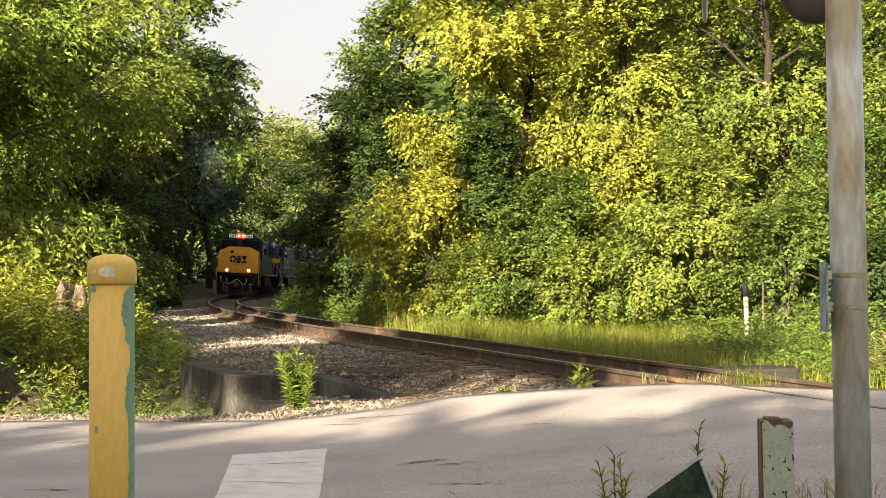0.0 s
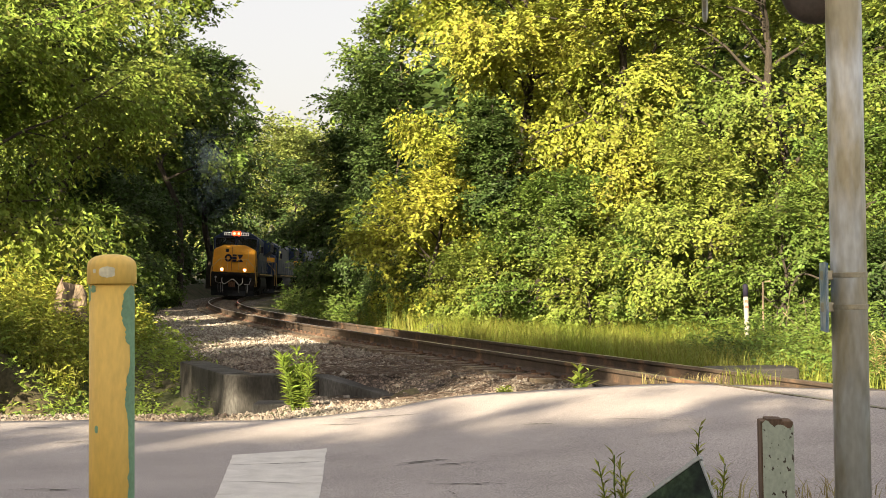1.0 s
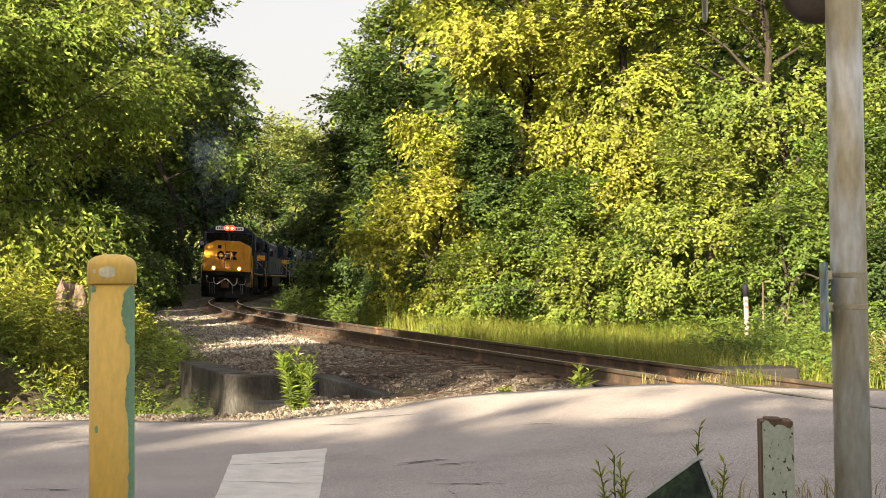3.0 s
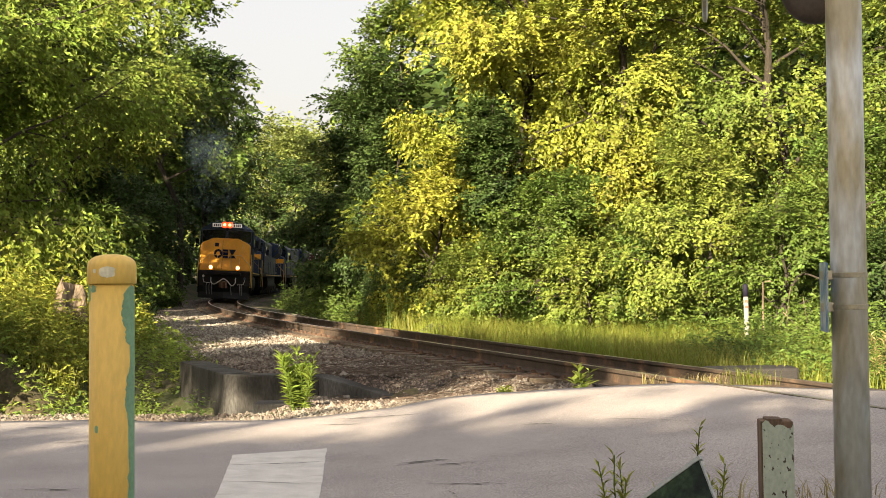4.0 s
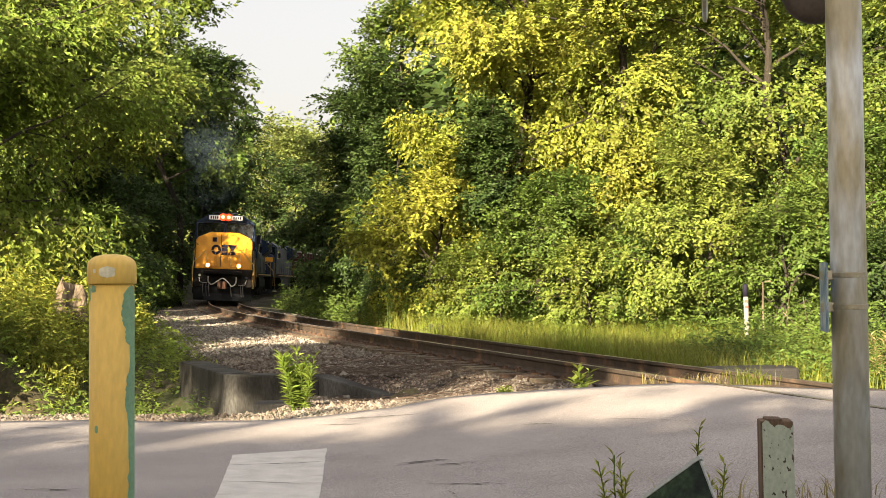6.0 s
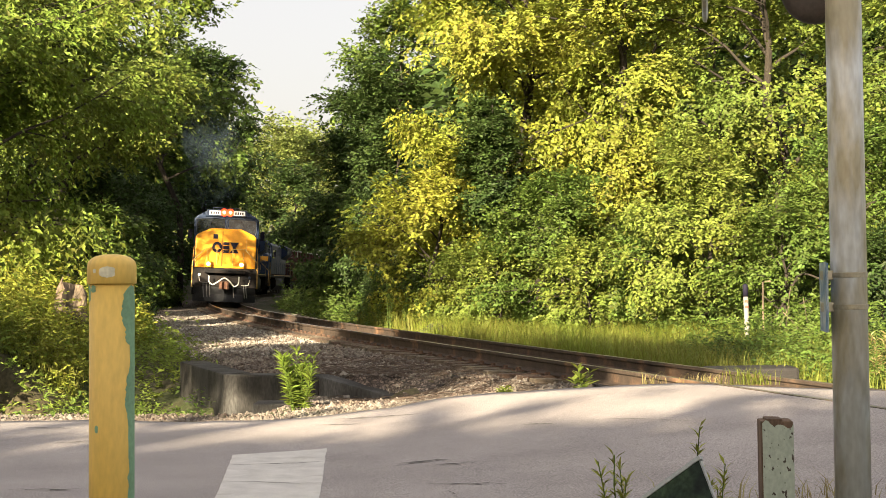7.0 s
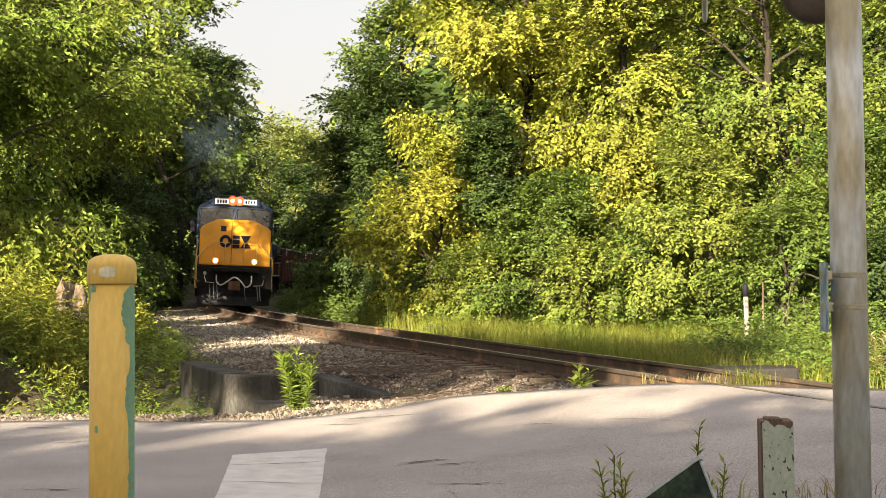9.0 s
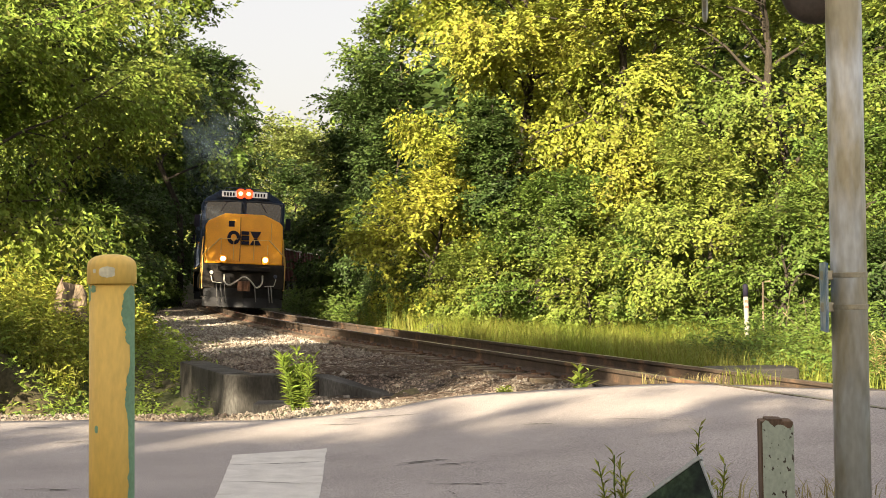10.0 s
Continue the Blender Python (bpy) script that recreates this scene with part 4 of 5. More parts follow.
    for sy in (-1, 1):
        nb = part("number_board", box(8.93, 8.985, sy * 0.58 - 0.28, sy * 0.58 + 0.28, 4.26, 4.48, 0.02), M_BOARD, head, "lit white number board")
        for k in range(4):
            y = sy * 0.58 - 0.165 + 0.11 * k
            part("number_bar", box(8.98, 8.992, y - 0.032, y + 0.032, 4.30, 4.43), M_BAR, nb)
    for sy in (-1, 1):
        # added disc: its glow stands for the halo round the headlight
        part("reflector", disc(8.94, sy * 0.15, 4.40, 0.19, 0.03 + 0.004 * sy), M_HALO if lit else M_LAMPOFF, head, "red-orange glowing disc for the headlight's halo" if lit else "unlit disc behind the headlight")
        part("headlight", disc(8.95, sy * 0.15, 4.40, 0.085, 0.06, dome=0.02), M_LAMP if lit else M_LAMPOFF, head, "glowing warm headlight" if lit else "unlit headlight")
        part("ditch_light", disc(10.55, sy * 0.775, 1.87, 0.095, 0.06, dome=0.02), M_DITCH if lit else M_LAMPOFF, loco, "glowing ditch light" if lit else "unlit ditch light")
        part("ditch_housing", box(10.3, 10.56, sy * 0.775 - 0.13, sy * 0.775 + 0.13, 1.70, 2.01, 0.03), M_NOSE if lit else M_BLUE, loco)
    part("roof_rail", tube([(7.0, -0.7, 4.5), (7.0, -0.7, 4.64), (8.6, -0.7, 4.64), (8.6, 0.6, 4.62)], 0.02, 6), M_FRAME, cab)
    part("antenna_dome", box(7.2, 8.0, -0.45, 0.45, 4.49, 4.60, 0.04), M_BLUE, cab)
    # hood with door panels, radiators and fans
    hood = part("hood", prism([(-0.98, 1.75), (0.98, 1.75), (0.98, 4.18), (0.78, 4.38), (-0.78, 4.38), (-0.98, 4.18)], 0, -10.3, 6.25, 0.03), M_BLUE, loco, "dark blue long hood")
    for sy in (-1, 1):
        for k in range(16):
            x = -5.0 + k * 0.68
            part("hood_door", box(x, x + 0.62, sy * 0.99 - 0.02, sy * 0.99 + 0.02, 1.95, 3.55, 0.012), M_BLUE, hood)
        part("intake_grille", box(3.4, 5.6, sy * 0.99 - 0.03, sy * 0.99 + 0.03, 3.1, 4.0, 0.01), M_BLACK, hood)
        part("radiator", prism([(sy * 0.95, 3.10), (sy * 1.50, 3.55), (sy * 1.50, 4.20), (sy * 0.75, 4.50)], 0, -10.2, -5.6, 0.03), M_BLUE, hood, "flared radiator housing")
        for k in range(2):
            part("radiator_grille", box(-9.9 + 2.15 * k, -8.0 + 2.15 * k, sy * 1.505 - 0.015, sy * 1.505 + 0.015, 3.62, 4.12), M_BLACK, hood)
    part("exhaust_stack", box(-0.5, 1.1, -0.35, 0.35, 4.36, 4.55, 0.04), M_BLACK, hood)
    for k in range(3):
        f = tube([(-9.4 + 1.5 * k, 0, 4.37), (-9.4 + 1.5 * k, 0, 4.50)], 0.62, 20)
        part("radiator_fan", f, M_BLACK, hood)
    # frame, walkway, tank
    part("walkway", box(-10.7, 10.45, -1.5, 1.5, 1.50, 1.70, 0.02), M_BLACK, loco, "black walkway sill")
    for sy in (-1, 1):
        part("sill_stripe", box(-9.6, 6.0, sy * 1.505 - 0.004, sy * 1.505 + 0.004, 1.60, 1.66), M_GRAB, loco, "thin pale sill stripe")
    part("frame", box(-10.5, 10.2, -0.9, 0.9, 1.0, 1.5, 0.03), M_BLACK, loco)
    part("fuel_tank", prism([(-1.32, 1.45), (1.32, 1.45), (1.42, 1.2), (1.42, 0.75), (1.1, 0.38), (-1.1, 0.38), (-1.42, 0.75), (-1.42, 1.2)], 0, -3.4, 3.2, 0.05), M_BLACK, loco, "black fuel tank")
    for sy in (-1, 1):
        rail = bmesh.new()
        add_tube(rail, [(-10.5, sy * 1.47, 1.7), (-10.5, sy * 1.47, 2.72), (6.1, sy * 1.47, 2.72)], 0.018, 6)
        for k in range(9):
            add_tube(rail, [(-9.0 + 1.8 * k, sy * 1.47, 1.7), (-9.0 + 1.8 * k, sy * 1.47, 2.72)], 0.016, 6)
        part("handrail", rail, M_FRAME, loco, "long grey side handrail")
        # front corner: steps, stanchion, sloping rail
        part("corner_rail", tube([(10.40, sy * 1.50, 0.75), (10.46, sy * 1.52, 1.75), (10.46, sy * 1.50, 2.0), (10.44, sy * 0.90, 2.62)], 0.026, 6), M_GRAB, loco, "pale yellow corner handrail")
        part("rear_corner_rail", tube([(9.55, sy * 1.56, 0.75), (9.55, sy * 1.56, 1.7), (9.5, sy * 1.5, 2.7)], 0.022, 6), M_GRAB, loco)
        st = bmesh.new()
        for k in range(4):
            add_box(st, 9.65, 10.32, sy * 1.30 - 0.22, sy * 1.30 + 0.22, 0.42 + 0.30 * k, 0.46 + 0.30 * k)
        add_box(st, 9.60, 9.65, sy * 1.30 - 0.24, sy * 1.30 + 0.24, 0.40, 1.5)
        part("steps", st, M_BLACK, loco, "black corner steps")
    # pilot: end plate, plow, coupler, hoses
    part("end_plate", box(10.30, 10.48, -1.50, 1.50, 0.78, 1.66, 0.03), M_BLACK, loco, "black end plate")
    part("anticlimber", box(10.45, 10.80, -0.95, 0.95, 1.44, 1.60, 0.03), M_BLACK, loco)
    bm = bmesh.new()
    pts = [(10.32, -1.46), (10.62, -0.9), (10.78, 0.0), (10.62, 0.9), (10.32, 1.46)]
    va, vb, vc = [[bm.verts.new((x - dx, y, z)) for x, y in pts] for z, dx in ((0.10, -0.10), (0.45, 0.04), (0.80, 0.0))]
    for p, q in ((va, vb), (vb, vc)):
        for i in range(4):
            bm.faces.new((p[i], p[i + 1], q[i + 1], q[i]))
    bmesh.ops.solidify(bm, geom=bm.faces[:], thickness=0.04)
    part("plow", bm, M_PLOW, loco, "dark grey steel snow plow")
    bm = bmesh.new()
    add_box(bm, 10.4, 11.0, -0.14, 0.14, 0.74, 1.0, 0.03)
    add_prism(bm, [(10.95, -0.20), (11.22, -0.24), (11.30, -0.08), (11.16, -0.03), (11.16, 0.06), (11.30, 0.14), (11.22, 0.22), (10.95, 0.17)], 2, 0.70, 1.06, 0.02)
    part("coupler", bm, M_RUSTY, loco, "rust-brown knuckle coupler")
    hose = smooth_path([(10.82, -0.72, 1.30), (10.90, -0.70, 1.02), (10.93, -0.52, 0.90), (10.96, -0.28, 1.05), (10.98, 0.0, 1.22), (10.96, 0.26, 1.06), (10.93, 0.46, 0.84), (10.90, 0.66, 0.98), (10.82, 0.68, 1.30)], 5)
    part("jumper_cable", tube(hose, 0.030, 8), M_WHITEHOSE, loco, "white looped jumper cable")
    for y, z in ((-0.98, 1.30), (0.98, 1.22)):
        sgn = 1 if y > 0 else -1
        part("cut_lever", tube([(10.58, y * 1.22, z - 0.05), (10.60, y * 1.15, z - 0.30), (10.60, y * 0.8, z - 0.33)], 0.018, 6), M_WHITEHOSE, loco)
        part("marker_lamp", disc(10.48, y * 1.2, z + 0.05, 0.07, 0.05), M_WHITEHOSE if y < 0 else M_FRAME, loco)
    for y in (-0.98, -0.82, -0.68, 0.42, 0.92, 1.02):
        part("air_hose", tube(smooth_path([(10.50, y, 0.92), (10.70, y, 0.80), (10.84, y + 0.02, 0.55), (10.84, y + 0.05, 0.30)], 4), 0.018, 6), M_SILVER, loco, "hanging air hose with metal end")
    # rear end
    part("rear_plate", box(-10.75, -10.6, -1.45, 1.45, 0.5, 1.6, 0.03), M_BLACK, loco)
    part("rear_coupler", box(-11.45, -10.7, -0.13, 0.13, 0.75, 1.0, 0.03), M_RUSTY, loco)
    part("rear_end_rail", tube([(-10.65, -1.4, 1.6), (-10.65, -1.4, 2.7), (-10.65, -0.5, 2.7)], 0.022, 6), M_GRAB, loco)
    part("rear_end_rail", tube([(-10.65, 1.4, 1.6), (-10.65, 1.4, 2.7), (-10.65, 0.5, 2.7)], 0.022, 6), M_GRAB, loco)
    for x in (6.65, -6.65):
        add_truck(loco, x, (-1.75, 0.0, 1.75), 0.53)
    return loco


def hopper_car():
    car = thing("freight_car", "dark maroon steel freight car with ribbed sides", "freight car", group="freight cars of the train")
    part("body", prism([(-1.48, 1.15), (1.48, 1.15), (1.48, 4.05), (-1.48, 4.05)], 0, -7.7, 7.7, 0.03), M_MAROON, car, "maroon box body")
    for sy in (-1, 1):
        for k in range(13):
            x = -7.5 + 1.25 * k
            part("rib", box(x - 0.06, x + 0.06, sy * 1.53 - 0.05, sy * 1.53 + 0.05, 1.2, 4.0, 0.01), M_MAROON, car)
        part("top_rim", box(-7.75, 7.75, sy * 1.52 - 0.07, sy * 1.52 + 0.07, 4.0, 4.12, 0.02), M_RIM, car, "pale worn top rim")
        part("placard", box(5.6, 6.3, sy * 1.59 - 0.012, sy * 1.59 + 0.012, 3.45, 3.95), M_RIM, car, "pale rectangular plate")
        for k in range(8):
            part("ladder_rung", box(7.70, 7.76, sy * 1.2 - 0.2, sy * 1.2 + 0.2, 1.5 + 0.32 * k, 1.53 + 0.32 * k), M_RIM, car)
    for sx in (-1, 1):
        for z in (1.8, 2.5, 3.2):
            part("end_rib", box(sx * 7.76 - 0.06, sx * 7.76 + 0.06, -1.4, 1.4, z, z + 0.12, 0.01), M_MAROON, car)
        part("end_rim", box(sx * 7.72 - 0.07, sx * 7.72 + 0.07, -1.5, 1.5, 4.0, 4.12, 0.02), M_RIM, car)
        part("coupler", box(sx * 7.9 - 0.35, sx * 7.9 + 0.35, -0.12, 0.12, 0.75, 1.0, 0.03), M_RUSTY, car)
        add_truck(car, sx * 6.0, (-0.88, 0.88), 0.46)
    part("underframe", box(-7.6, 7.6, -0.6, 0.6, 0.85, 1.2, 0.03), M_BLACK, car)
    return car


def copied_with_wheels(ob):
    """A copy whose wheels turn too."""
    twin = copy_thing(ob, Matrix.Identity(4))
    for o in twin.children_recursive:
        if o.name.startswith("wheel"):
            WHEELS.append((o, tuple(o.matrix_basis.translation)))
    return twin


second = locomotive(False)
freight = hopper_car()
TRAIN += [(locomotive(True), 0.0, 13.3), (second, 22.9, 13.3), (copied_with_wheels(second), 45.8, 13.3), (freight, 66.2, 12.0)]
TRAIN += [(copied_with_wheels(freight), 66.2 + 16.6 * k, 12.0) for k in (1, 2, 3)]


# ---- things by the road ----
M_BOLLARD = material("bollard_paint", (0.80, 0.55, 0.14), rough=0.5, vary=0.07, scale=5, fine=60, bump=0.15, second=(0.73, 0.48, 0.115), mix_scale=4, mix_at=0.55, sharp=0.2, stretch=(1, 1, 0.3))
M_OLDGREEN = material("bollard_undercoat", (0.22, 0.40, 0.25), rough=0.6, vary=0.12, bump=0.1)
M_CHIPWHITE = material("bollard_chip", (0.72, 0.70, 0.55), rough=0.6, vary=0.1, bump=0.1)
M_GALV = material("mast_galvanised", (0.60, 0.64, 0.66), rough=0.5, metal=0.2, vary=0.14, scale=6, fine=40, bump=0.1, second=(0.38, 0.35, 0.25), mix_at=0.5, mix_scale=6.5, sharp=0.09, stretch=(1, 1, 0.3))
M_BAND = material("steel_band", (0.42, 0.39, 0.30), rough=0.4, metal=0.6, vary=0.15, bump=0.05)
M_BLUESIGN = material("sign_back", (0.10, 0.20, 0.33), rough=0.45, vary=0.15, scale=8, bump=0.05, second=(0.34, 0.40, 0.44), mix_scale=9)
M_DISC = material("signal_disc", (0.085, 0.07, 0.065), rough=0.7, vary=0.15, bump=0.1)
M_POSTGREEN = material("post_paint", (0.36, 0.42, 0.36), rough=0.8, vary=0.10, scale=10, fine=60, bump=0.35, second=(0.06, 0.05, 0.04), mix_at=0.62, mix_scale=42, sharp=0.012, stretch=(1, 1, 0.7))
M_POSTWOOD = material("post_wood", (0.15, 0.10, 0.07), rough=0.95, vary=0.35, scale=10, fine=60, bump=0.7, stretch=(1, 1, 0.2))
M_BOARDFACE = material("board_face", (0.010, 0.018, 0.014), rough=0.2, vary=0.3, scale=8, bump=0.0, second=(0.03, 0.055, 0.03), mix_scale=9, sharp=0.1, spec=0.12)
M_BOARDEDGE = material("board_edge", (0.34, 0.37, 0.37), rough=0.6, vary=0.1, bump=0.1)
M_MARKER = material("marker_white", (0.21, 0.21, 0.195), rough=0.6, vary=0.12, scale=8, bump=0.1)
M_RED = material("marker_red", (0.45, 0.10, 0.07), rough=0.7, vary=0.2, bump=0.1)
M_RUBBER = material("crossing_rubber", (0.016, 0.015, 0.015), rough=0.75, vary=0.3, scale=5, bump=0.4)
M_STUMP = material("stump_wood", (0.20, 0.155, 0.11), rough=0.95, vary=0.4, scale=4, fine=25, bump=0.9, second=(0.06, 0.05, 0.035), mix_scale=3, stretch=(1, 1, 0.25), dist=0.03)


def lathe(profile, sides=32):
    """A round shape from (radius, height) pairs."""
    bm = bmesh.new()
    rings = [[bm.verts.new((r * math.cos(i * 2 * math.pi / sides), r * math.sin(i * 2 * math.pi / sides), z)) for i in range(sides)] for r, z in profile]
    for p, q in zip(rings, rings[1:]):
        for i in range(sides):
            bm.faces.new((p[i], p[(i + 1) % sides], q[(i + 1) % sides], q[i]))
    bm.faces.new(rings[0][::-1]), bm.faces.new(rings[-1])
    return bm


def paint_patch(r, angle, z0, z1, half, rng, steps=26):
    """A ragged patch of older paint on a round post, standing 0.6 mm proud: angle in degrees from the side that faces the road."""
    bm = bmesh.new()
    rows = []
    a0, b0 = 0.0, 0.0
    for i in range(steps + 1):
        t = i / steps
        taper = min(1, 6 * t, 6 * (1 - t)) ** 0.5
        a0 = 0.75 * a0 + rng.normal(0, 0.20)
        b0 = 0.75 * b0 + rng.normal(0, 0.12)
        w0, w1 = half * taper * (1 + 0.45 * a0), half * taper * (1 + 0.3 * b0)
        row = []
        for k in range(5):
            a = radians(angle - w0 + (w0 + w1) * k / 4)
            row.append(bm.verts.new((math.sin(a) * r, -math.cos(a) * r, z0 + (z1 - z0) * t)))
        rows.append(row)
    for p, q in zip(rows, rows[1:]):
        for k in range(4):
            bm.faces.new((p[k], p[k + 1], q[k + 1], q[k]))
    return bm


def build_bollard():
    rng = np.random.default_rng(3)
    b = thing("bollard", "yellow painted steel bollard with a domed cap, flaking to green", "bollard", pose(-1.262, 5.28, -0.05, 0, 0, 0))
    part("pipe", lathe([(0.084, 0.0), (0.0845, 0.6), (0.084, 1.30)], 40), M_BOLLARD, b, "yellow painted pipe", smooth=True)
    cap = [(0.0905, 1.295), (0.0925, 1.298), (0.0920, 1.362)] + [(0.0915 * math.cos(a) ** 0.8, 1.364 + 0.044 * math.sin(a)) for a in np.linspace(0.12, 1.5, 10)]
    part("cap", lathe(cap, 40), M_BOLLARD, b, "yellow domed cap with worn paint", smooth=True)
    patches = [(84, 0.30, 1.29, 24), (70, 1.06, 1.29, 27), (74, 0.74, 0.98, 20), (76, 0.40, 0.62, 18), (-66, 1.225, 1.29, 14), (-40, 1.262, 1.29, 9), (-28, 0.735, 0.765, 5)]
    for i, (ang, z0, z1, half) in enumerate(patches):
        part("flaked_paint", paint_patch(0.0853, ang, z0, z1, half, rng), M_OLDGREEN, b, "pale green undercoat showing")
    part("chipped_paint", paint_patch(0.0934, 3, 1.318, 1.361, 17, rng, 10), M_CHIPWHITE, b, "bare whitish chip")
    part("chipped_paint", paint_patch(0.0934, -30, 1.335, 1.352, 4, rng, 8), M_CHIPWHITE, b)


def build_mast():
    m = thing("signal_mast", "galvanised steel crossing signal mast, stained and dull", "signal mast", pose(1.748, 5.93, -0.05, 0, -0.55, 0))
    part("pipe", lathe([(0.0755, 0.0), (0.0755, 1.6), (0.0755, 3.3)], 40), M_GALV, m, "stained galvanised pipe", smooth=True)
    part("base_flange", lathe([(0.16, 0.0), (0.16, 0.03), (0.10, 0.05), (0.08, 0.16)], 24), M_GALV, m)
    for z in (1.318, 1.182):
        part("band", lathe([(0.0768, z - 0.011), (0.0785, z - 0.010), (0.0785, z + 0.010), (0.0768, z + 0.011)], 36), M_BAND, m, "steel strap band")
        part("band_bracket", box(-0.115, -0.06, -0.02, 0.03, z - 0.02, z + 0.02, 0.004), M_BAND, m)
    sign = box(-0.15, 0.15, -0.0025, 0.0025, -0.148, 0.148, 0.002)
    part("sign_plate", sign, M_BLUESIGN, m, "small blue sign plate strapped to the mast", pose(-0.105, 0.02, 1.225, 0, 0.6, 79.5))
    part("sign_rim", tube([(-0.127, -0.125, 1.08), (-0.126, -0.125, 1.37)], 0.004, 6), M_BLUESIGN, m)
    # the lamp pair on its arm
    part("cross_arm", tube([(-0.75, 0.02, 2.72), (0.75, 0.02, 2.72)], 0.03, 10), M_GALV, m)
    part("bell", lathe([(0.05, -0.02), (0.135, 0.0), (0.148, 0.02), (0.148, 0.05), (0.12, 0.085), (0.05, 0.10)], 36), M_DISC, m, "dark round bell housing behind the pipe", pose(-0.098, 0.11, 2.56, 90, 0, 0), smooth=True)
    part("bell_bracket", box(-0.10, 0.0, 0.06, 0.10, 2.53, 2.58, 0.005), M_GALV, m)
    part("lamp_disc", lathe([(0.295, 0.0), (0.305, 0.006), (0.305, 0.018), (0.28, 0.024), (0.12, 0.026)], 40), M_GALV, m, "grey round lamp backing disc", pose(-0.602, 0.02, 2.725, 0, 90, -11.5))


def build_post():
    rng = random.Random(5)
    p = thing("wooden_post", "old square wooden post, pale green paint flaking off", "post", pose(1.437, 6.0, -0.05, 0, -0.6, -6))
    bm = bmesh.new()
    add_box(bm, -0.068, 0.068, -0.068, 0.068, 0.0, 0.695, 0.006)
    part("timber", bm, M_POSTWOOD, p, "weathered brown timber")
    bm = bmesh.new()
    cols = 10
    lo, hi = [], []
    for i in range(cols + 1):
        x = -0.062 + 0.131 * i / cols
        lo.append(bm.verts.new((x, -0.0705, 0.0)))
        hi.append(bm.verts.new((x, -0.0705, 0.672 + 0.014 * math.sin(i * 1.3) + rng.uniform(-0.006, 0.006) + (0.012 if i < 5 else 0))))
    for i in range(cols):
        bm.faces.new((lo[i], lo[i + 1], hi[i + 1], hi[i]))
    part("painted_face", bm, M_POSTGREEN, p, "pale green paint with dark chips")
    part("broken_top", box(-0.07, 0.0, -0.066, 0.05, 0.69, 0.704, 0.004, pose(0, 0, 0, 0, 2, 0)), M_POSTWOOD, p, "splintered top edge")


def build_board():
    corner = Vector((0.918, 5.0, 0.612))
    e1, e2 = Vector((-0.178, 0.136, -0.161)).normalized(), Vector((0.041, -0.136, -0.161)).normalized()
    n = e1.cross(e2).normalized()
    if n.y > 0:
        n = -n
    b = thing("sign_board", "fallen glossy dark sign board leaning on one corner", "sign board")
    def slab(a0, a1, b0, b1, t0, t1):
        bm = bmesh.new()
        vs = [bm.verts.new(corner + e1 * a + e2 * c + n * t) for t in (t0, t1) for a, c in ((a0, b0), (a1, b0), (a1, b1), (a0, b1))]
        for f in ((0, 1, 2, 3), (4, 5, 6, 7), (0, 1, 5, 4), (1, 2, 6, 5), (2, 3, 7, 6), (3, 0, 4, 7)):
            bm.faces.new([vs[i] for i in f])
        bmesh.ops.recalc_face_normals(bm, faces=bm.faces[:])
        return bm
    part("panel", slab(0.0, 0.45, 0.0, 0.60, -0.012, 0.0), M_BOARDEDGE, b, "pale panel core")
    part("face", slab(0.006, 0.444, 0.012, 0.592, 0.0, 0.003), M_BOARDFACE, b, "glossy dark green face")
    part("edge_strip", slab(-0.006, 0.45, -0.004, 0.012, -0.012, 0.007), M_BOARDEDGE, b, "pale edge strip")


def build_culvert():
    c = thing("culvert_headwall", "old stained concrete culvert headwall with a sloping wing", "headwall")
    bm = bmesh.new()
    def wall(p, q, top_p, top_q, thick, low=-1.3):
        p, q = Vector((*p, 0)), Vector((*q, 0))
        d = (q - p).normalized()
        nrm = Vector((-d.y, d.x, 0)) * thick
        vs = [bm.verts.new((v.x, v.y, z)) for v, z in ((p, low), (q, low), (q, top_q), (p, top_p), (p + nrm, low), (q + nrm, low), (q + nrm, top_q), (p + nrm, top_p))]
        for f in ((0, 1, 2, 3), (4, 5, 6, 7), (0, 1, 5, 4), (1, 2, 6, 5), (2, 3, 7, 6), (3, 0, 4, 7)):
            bm.faces.new([vs[i] for i in f])
    wall((-2.97, 18.8), (-1.66, 18.35), 0.0, 0.0, 0.42)
    wall((-1.66, 18.352), (-0.70, 18.0), 0.0, -0.24, 0.40)
    wall((-4.16, 21.9), (-2.973, 18.805), 0.0, 0.0, 0.42)
    bmesh.ops.recalc_face_normals(bm, faces=bm.faces[:])
    bmesh.ops.bevel(bm, geom=bm.edges[:], offset=0.025, segments=2, affect="EDGES", profile=0.6)
    part("wall", bm, M_CONCRETE, c, "stained weathered concrete, darkened for shade")
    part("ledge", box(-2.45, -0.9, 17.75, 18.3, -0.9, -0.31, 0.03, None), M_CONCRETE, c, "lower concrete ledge")


